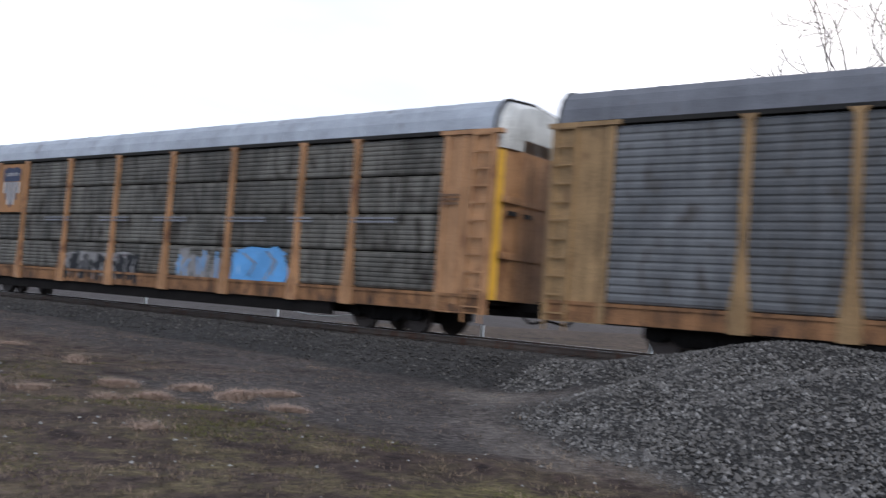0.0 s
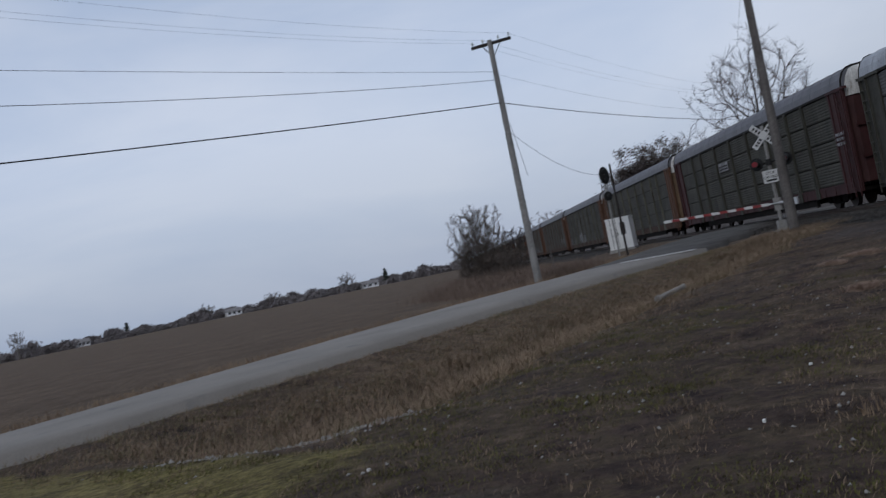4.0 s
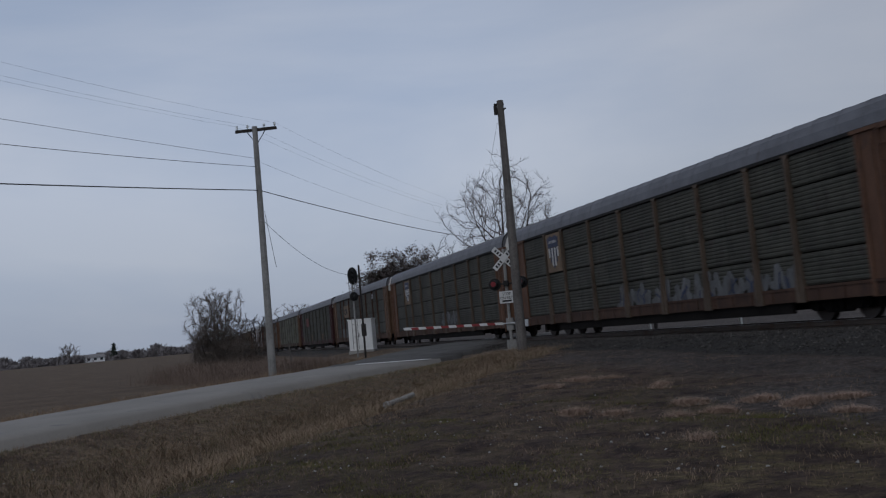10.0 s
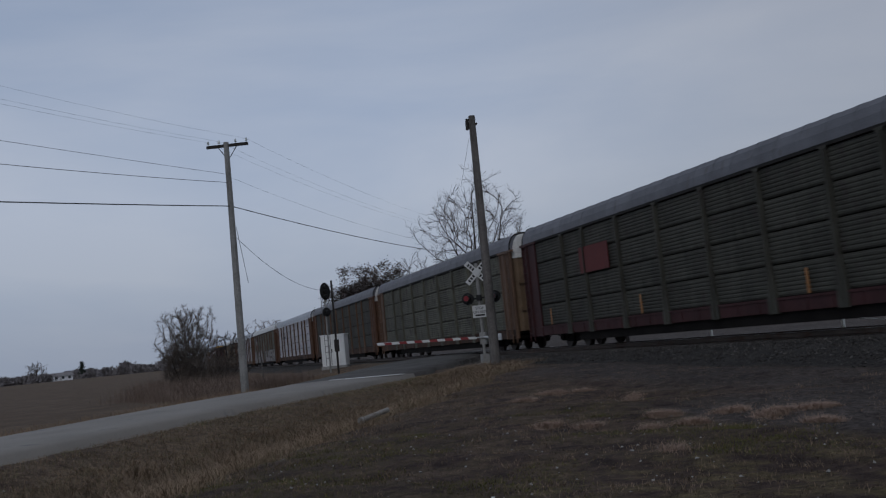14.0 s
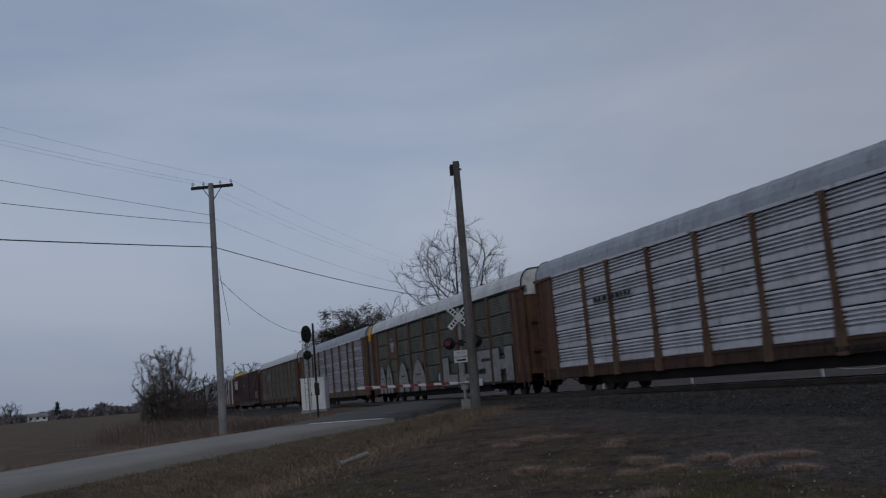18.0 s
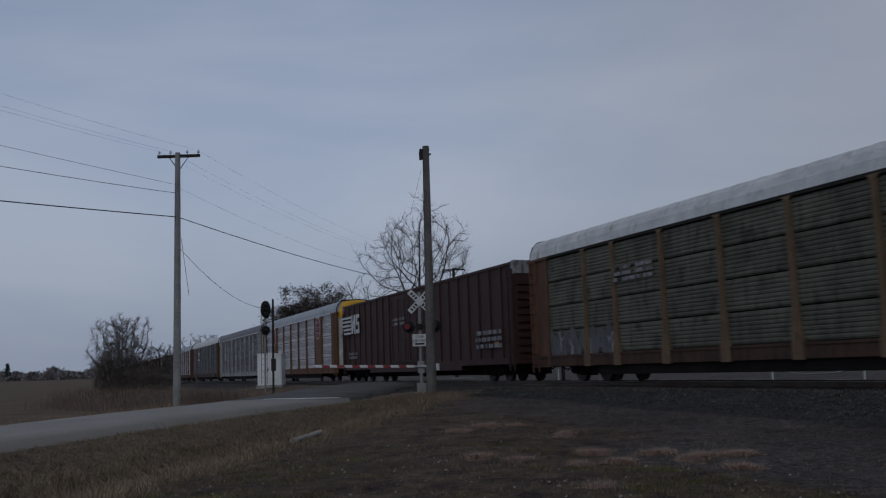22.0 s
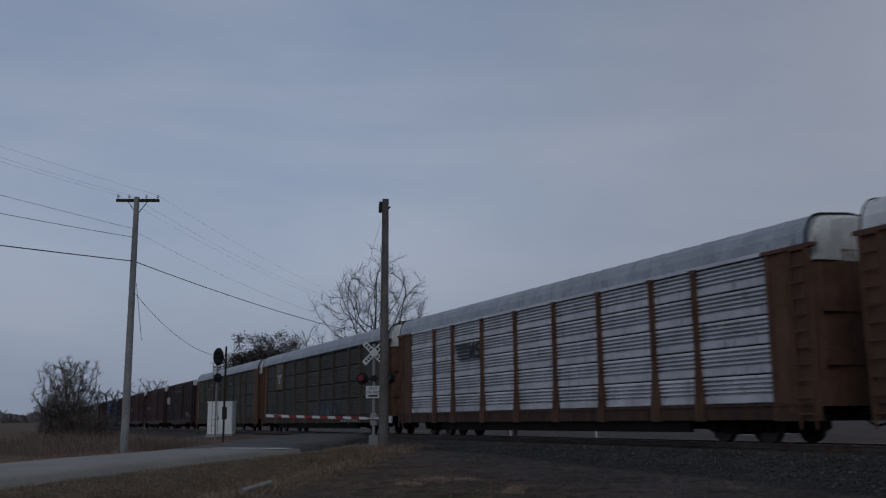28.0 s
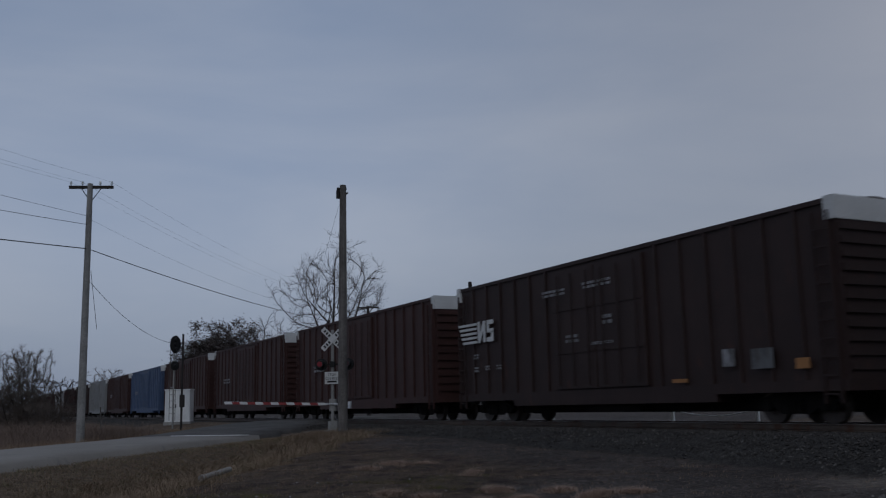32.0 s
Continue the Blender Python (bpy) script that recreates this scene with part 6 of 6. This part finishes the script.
def branching(seed, roots, centre, rx, rz, count, step, low, lean=(0, 0), keep=0.9):
    """Grow limbs step by step towards points spread through a rounded, lumpy crown. Returns nodes and the parent of each."""
    rng = np.random.default_rng(seed)
    pts = rng.normal(size=(count * 2, 3))
    pts /= np.linalg.norm(pts, axis=1)[:, None]
    lump = 1 + 0.22 * np.sin(pts[:, 0] * 4 + seed) * np.cos(pts[:, 1] * 5 + seed * 2) + 0.12 * np.sin(pts[:, 2] * 9 + seed)
    pts *= (rng.random(count * 2) ** 0.42 * lump)[:, None]
    pts = pts * (rx, rx, rz) + centre
    pts[:, 0] += lean[0] * (pts[:, 2] - centre[2])
    pts[:, 1] += lean[1] * (pts[:, 2] - centre[2])
    pts = pts[pts[:, 2] > low][:count]
    nodes, parent, kids = [np.array(p, float) for p, _ in roots], [q for _, q in roots], {}
    dist, near = np.full(len(pts), 1e9), np.zeros(len(pts), int)
    fresh = 0
    for _ in range(160):
        for k in range(fresh, len(nodes)):
            d = np.linalg.norm(pts - nodes[k], axis=1)
            better = d < dist
            dist[better], near[better] = d[better], k
        fresh = len(nodes)
        alive = dist > step * 1.5
        pts, dist, near = pts[alive], dist[alive], near[alive]
        if not len(pts):
            break
        pull = {}
        for k in set(near.tolist()):
            v = pts[near == k] - nodes[k]
            pull[k] = (v / np.linalg.norm(v, axis=1)[:, None]).sum(0)
        for k, v in pull.items():
            if kids.get(k, 0) > 2:
                continue
            v = v / (np.linalg.norm(v) + 1e-6) + rng.normal(size=3) * 0.16 + (0, 0, 0.10)
            if parent[k] >= 0:
                w = nodes[k] - nodes[parent[k]]
                v = v + w / np.linalg.norm(w) * keep
            nodes.append(nodes[k] + v / np.linalg.norm(v) * step)
            parent.append(k)
            kids[k] = kids.get(k, 0) + 1
    return np.array(nodes), parent


def wood_of(nodes, parent, tip, seed, twigs=2, reach=0.5, power=2.35):
    """Limbs as unbroken tapering tubes, and fine twigs on the thin ends."""
    rnd = random.Random(seed)
    n = len(nodes)
    area, kids = [0.0] * n, [[] for _ in range(n)]
    for k in range(n - 1, -1, -1):
        if not area[k]:
            area[k] = tip ** power
        if parent[k] >= 0:
            area[parent[k]] += area[k]
            kids[parent[k]].append(k)
    rad = [a ** (1 / power) for a in area]
    wood, fine = Solid(), Solid()
    heads = [k for k in range(n) if parent[k] < 0]
    while heads:
        k = heads.pop()
        line = [k] if parent[k] < 0 else [parent[k], k]
        while kids[line[-1]]:
            nxt = max(kids[line[-1]], key=lambda c: rad[c])
            heads += [c for c in kids[line[-1]] if c != nxt]
            line.append(nxt)
        if len(line) > 1:
            rs = [min(rad[c], rad[k] * 1.1) for c in line]
            (wood if rad[k] > tip * 4 else fine).pipe([Vector(nodes[c]) for c in line], rs, 6 if rad[k] > tip * 6 else (4 if rad[k] > tip * 2.5 else 3))
    for k in range(n):
        if rad[k] < tip * 2.6 and parent[k] >= 0:
            p = Vector(nodes[k])
            d = (p - Vector(nodes[parent[k]])).normalized()
            for _ in range(twigs):
                e = (d + Vector((rnd.gauss(0, 0.6), rnd.gauss(0, 0.6), rnd.gauss(0.15, 0.5)))).normalized()
                m2 = p + e * reach * rnd.uniform(0.3, 0.6)
                q = m2 + (e + Vector((rnd.gauss(0, 0.3), rnd.gauss(0, 0.3), 0.2))).normalized() * reach * rnd.uniform(0.3, 0.6)
                fine.pipe([p, m2, q], [tip * 0.8, tip * 0.6, tip * 0.4], 3)
    return wood, fine


def bare_tree(x, y, z, seed, height, width, label, mat="bark", twig="twig", count=700, tip=0.014, bole=0.22, drop=0.30, twigs=2, lean=(0, 0), name="tree", power=2.35):
    """A leafless tree: bole, limbs and fine twigs filling a rounded crown."""
    ob = thing(name, (x, y, z), label, "tree", "leafless trees")
    step = height * 0.026
    trunk = [((0.02 * math.sin(k), 0.02 * math.cos(k * 1.3), -0.3 + k * step), k - 1) for k in range(int((height * bole + 0.3) / step) + 1)]
    low = height * drop
    nodes, parent = branching(seed, trunk, (0, 0, (height + low) / 2), width / 2, (height - low) / 2, count, step, low, lean)
    w, f = wood_of(nodes, parent, tip, seed, twigs, step * 2.2, power)
    part("trunk", w, mat, ob)
    part("crown", f, twig, ob)
    return ob, nodes


bare_tree(32.9, 88.8, 1.2, 31, 16.7, 11.2, "tall leafless tree with spreading crown beyond the track", count=700, tip=0.018, bole=0.26, drop=0.33, twigs=3, lean=(-0.05, 0), power=1.9)
bare_tree(30.5, 105.5, 1.2, 32, 10.8, 6.0, "leafless tree beyond the track", count=350, tip=0.018)
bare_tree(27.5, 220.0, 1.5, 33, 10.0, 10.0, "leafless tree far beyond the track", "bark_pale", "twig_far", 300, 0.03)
bare_tree(9.9, 118.0, 0.6, 35, 5.4, 5.0, "small leafless tree near the track", count=300, tip=0.016, bole=0.08, drop=0.08, twigs=3)
bare_tree(57.0, 15.0, 1.2, 34, 25.0, 15.0, "tall pale leafless tree beyond the track", "bark_pale", count=600, tip=0.016)


def thicket(x, y, z, seed, height, width, label, count=1700):
    """One dense leafless bush of many stems."""
    rnd = random.Random(seed)
    ob = thing("bush", (x, y, z), label, "bush")
    stems = [((rnd.gauss(0, width * 0.14), rnd.gauss(0, width * 0.14), -0.2), -1) for _ in range(11)]
    nodes, parent = branching(seed, stems, (0, 0, height * 0.47), width / 2, height * 0.52, count, 0.16, 0.15)
    w, f = wood_of(nodes, parent, 0.0075, seed, 9, 0.48, 2.2)
    part("trunk", w, "bark", ob)
    part("crown", f, "twig_bush", ob)


bare_tree(2.9, 60.0, 0.35, 40, 5.2, 3.5, "rounded leafless bush with a bare open top at the field edge", count=1200, tip=0.0075, bole=0.05, drop=0.10, twigs=6, name="bush", twig="twig_bush")
thicket(2.7, 59.2, 0.35, 42, 3.2, 2.7, "dense low leafless bush at the field edge", 1100)
thicket(4.3, 57.0, 0.35, 41, 1.9, 3.0, "low leafless brush beside the larger bush", 260)


def leafy_tree(x, y, z, seed, height, width, mat, label):
    """A tree that keeps its dead leaves: limbs and many small leaves round the twigs."""
    ob = thing("tree", (x, y, z), label, "tree")
    step = height * 0.035
    trunk = [((0, 0, -0.3 + k * step), k - 1) for k in range(int(height * 0.2 / step) + 1)]
    nodes, parent = branching(seed, trunk, (0, 0, height * 0.6), width / 2, height * 0.42, 420, step, height * 0.2)
    w, f = wood_of(nodes, parent, 0.02, seed, 1, 0.5)
    part("trunk", w, "bark", ob)
    part("twigs", f, "twig", ob)
    rnd = random.Random(seed)
    verts, faces = [], []
    for p in nodes[len(trunk) + 20:]:
        if p[2] < height * 0.22:
            continue
        for _ in range(40):
            q = Vector(p) + Vector((rnd.gauss(0, 0.38), rnd.gauss(0, 0.38), rnd.gauss(0, 0.28)))
            a, b2 = rnd.uniform(0, math.tau), rnd.uniform(-0.8, 0.8)
            u = Vector((math.cos(a), math.sin(a), b2)) * 0.12
            v = Vector((-math.sin(a), math.cos(a), rnd.uniform(-0.7, 0.7))) * 0.07
            n = len(verts)
            verts += [q - u, q + v, q + u, q - v]
            faces.append((n, n + 1, n + 2, n + 3))
    me = bpy.data.meshes.new("crown")
    me.from_pydata(verts, [], faces)
    me.materials.append(MATS[mat])
    part("crown", me, mat, ob)
    return ob


leafy_tree(27.0, 107.0, 0.9, 51, 10.6, 9.5, "leaf_brown", "broad tree still holding dark brown leaves beyond the track")
leafy_tree(24.2, 109.0, 0.9, 52, 8.6, 7.0, "leaf_brown", "broad tree still holding dark brown leaves beyond the track")


# ---- far edge of the field ----
def far_bush(seed, h, w):
    rnd = random.Random(seed)
    s = Solid()
    for _ in range(620):
        a, rr, zz = rnd.uniform(0, math.tau), abs(rnd.gauss(0, 0.42)), rnd.random()
        zz = zz ** 0.8
        q = Vector((math.cos(a) * rr * w * (1.1 - 0.6 * zz), math.sin(a) * rr * w * (1.1 - 0.6 * zz), zz * h))
        u = Vector((rnd.gauss(0, 0.3), rnd.gauss(0, 0.3), rnd.uniform(0.5, 1.5)))
        v = Vector((rnd.gauss(0, 0.13), rnd.gauss(0, 0.13), 0.0))
        s.add([q - v, q + v, q + u], [(0, 1, 2)])
    me = bpy.data.meshes.new("shrub")
    me.from_pydata(s.v, [], s.f)
    return me


shrubs = []
for i in range(5):
    me = far_bush(60 + i, 4.0, 4.0)
    me.materials.append(MATS["far_brush_haze"])
    shrubs.append(me)
ever = far_bush(70, 9.0, 2.2)
ever.materials.append(MATS["leaf_evergreen"])
rnd = random.Random(80)


def at_bearing(deg, dist):
    x, y = dist * math.sin(radians(deg)), dist * math.cos(radians(deg))
    return x, y, land(x, y) - 0.2


for i in range(290):
    deg = -58 + 68 * (i + rnd.random()) / 290
    x, y, z = at_bearing(deg, rnd.uniform(392, 460))
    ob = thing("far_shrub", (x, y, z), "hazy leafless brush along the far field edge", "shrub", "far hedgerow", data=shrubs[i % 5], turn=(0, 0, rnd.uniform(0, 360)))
    sc = rnd.uniform(0.45, 1.0) * (0.7 if deg < -40 else 1.0) * (1.5 if rnd.random() < 0.10 else 1.0)
    ob.matrix_basis = ob.matrix_basis @ Matrix.Diagonal((1.6, 1.6, sc * rnd.uniform(0.7, 1.2), 1))
for deg, dist, sc in ((-37.2, 440, 1.0), (-3.2, 420, 0.75), (-36.6, 445, 0.8), (-18.5, 440, 0.7), (-22.0, 440, 0.5)):
    x, y, z = at_bearing(deg, dist)
    ob = thing("evergreen_tree", (x, y, z), "dark conical evergreen at the far field edge", "tree", data=ever)
    ob.matrix_basis = ob.matrix_basis @ Matrix.Diagonal((sc * 1.3, sc * 1.3, sc, 1))
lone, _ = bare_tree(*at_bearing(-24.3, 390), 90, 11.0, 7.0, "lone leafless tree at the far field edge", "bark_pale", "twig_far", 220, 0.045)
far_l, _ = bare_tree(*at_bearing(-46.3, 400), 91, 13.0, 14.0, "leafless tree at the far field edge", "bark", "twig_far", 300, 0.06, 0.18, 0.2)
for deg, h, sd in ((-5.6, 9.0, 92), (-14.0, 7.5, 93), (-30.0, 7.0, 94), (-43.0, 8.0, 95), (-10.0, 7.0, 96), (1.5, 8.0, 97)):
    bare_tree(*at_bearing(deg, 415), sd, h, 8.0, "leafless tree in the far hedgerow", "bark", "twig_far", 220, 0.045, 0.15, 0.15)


def house(deg, dist, w, d, h, turn, wall):
    x, y, z = at_bearing(deg, dist)
    ob = thing("house", (x, y, z), "small pale house far across the field", "house", "far houses", turn=(0, 0, turn))
    part("wall", Solid().box(-w / 2, w / 2, -d / 2, d / 2, -0.5, h), wall, ob)
    part("roof", Solid().extrude([(-d / 2 - 0.4, h), (d / 2 + 0.4, h), (0, h + 1.3)], 0, -w / 2 - 0.4, w / 2 + 0.4), "house_roof", ob)
    for k in range(3):
        part("window", Solid().box(-w / 2 + w * (k + 0.5) / 3 - 0.5, -w / 2 + w * (k + 0.5) / 3 + 0.5, -d / 2 - 0.05, -d / 2 + 0.02, 0.9, 1.8), "window_dark", ob)


for deg, dist, w in ((-35.5, 402, 14), (-28.4, 400, 13), (-4.3, 398, 12), (-12.5, 405, 10), (-31.5, 404, 8), (-21.0, 404, 8)):
    house(deg, dist, w * 0.6, 6, 2.0, deg * -1 + 10, "house_white")


# ---- what moves: the train rolls towards the camera's right ----
RUN = [(0.0, -0.0), (0.4, 8.9), (1.0, 22.5), (4.0, 90.5), (7.0, 156.9), (8.0, 179.6), (9.0, 202.2), (10.0, 223.9), (11.0, 246.3), (12.0, 269.0), (13.0, 292.1), (14.0, 314.7), (17.0, 381.4), (18.0, 404.1), (19.0, 426.0), (20.0, 448.5), (21.0, 470.5), (22.0, 493.0), (23.0, 515.5), (24.0, 537.7), (25.0, 560.1), (28.0, 626.5), (29.0, 649.0), (30.0, 671.3), (31.0, 693.4), (32.0, 715.7)]


def motions():
    for car, behind, _ in TRAIN:
        walk(car, [(t, pose(TRACK_X, START + behind - s, RAIL_Z)) for t, s in RUN])


motions()
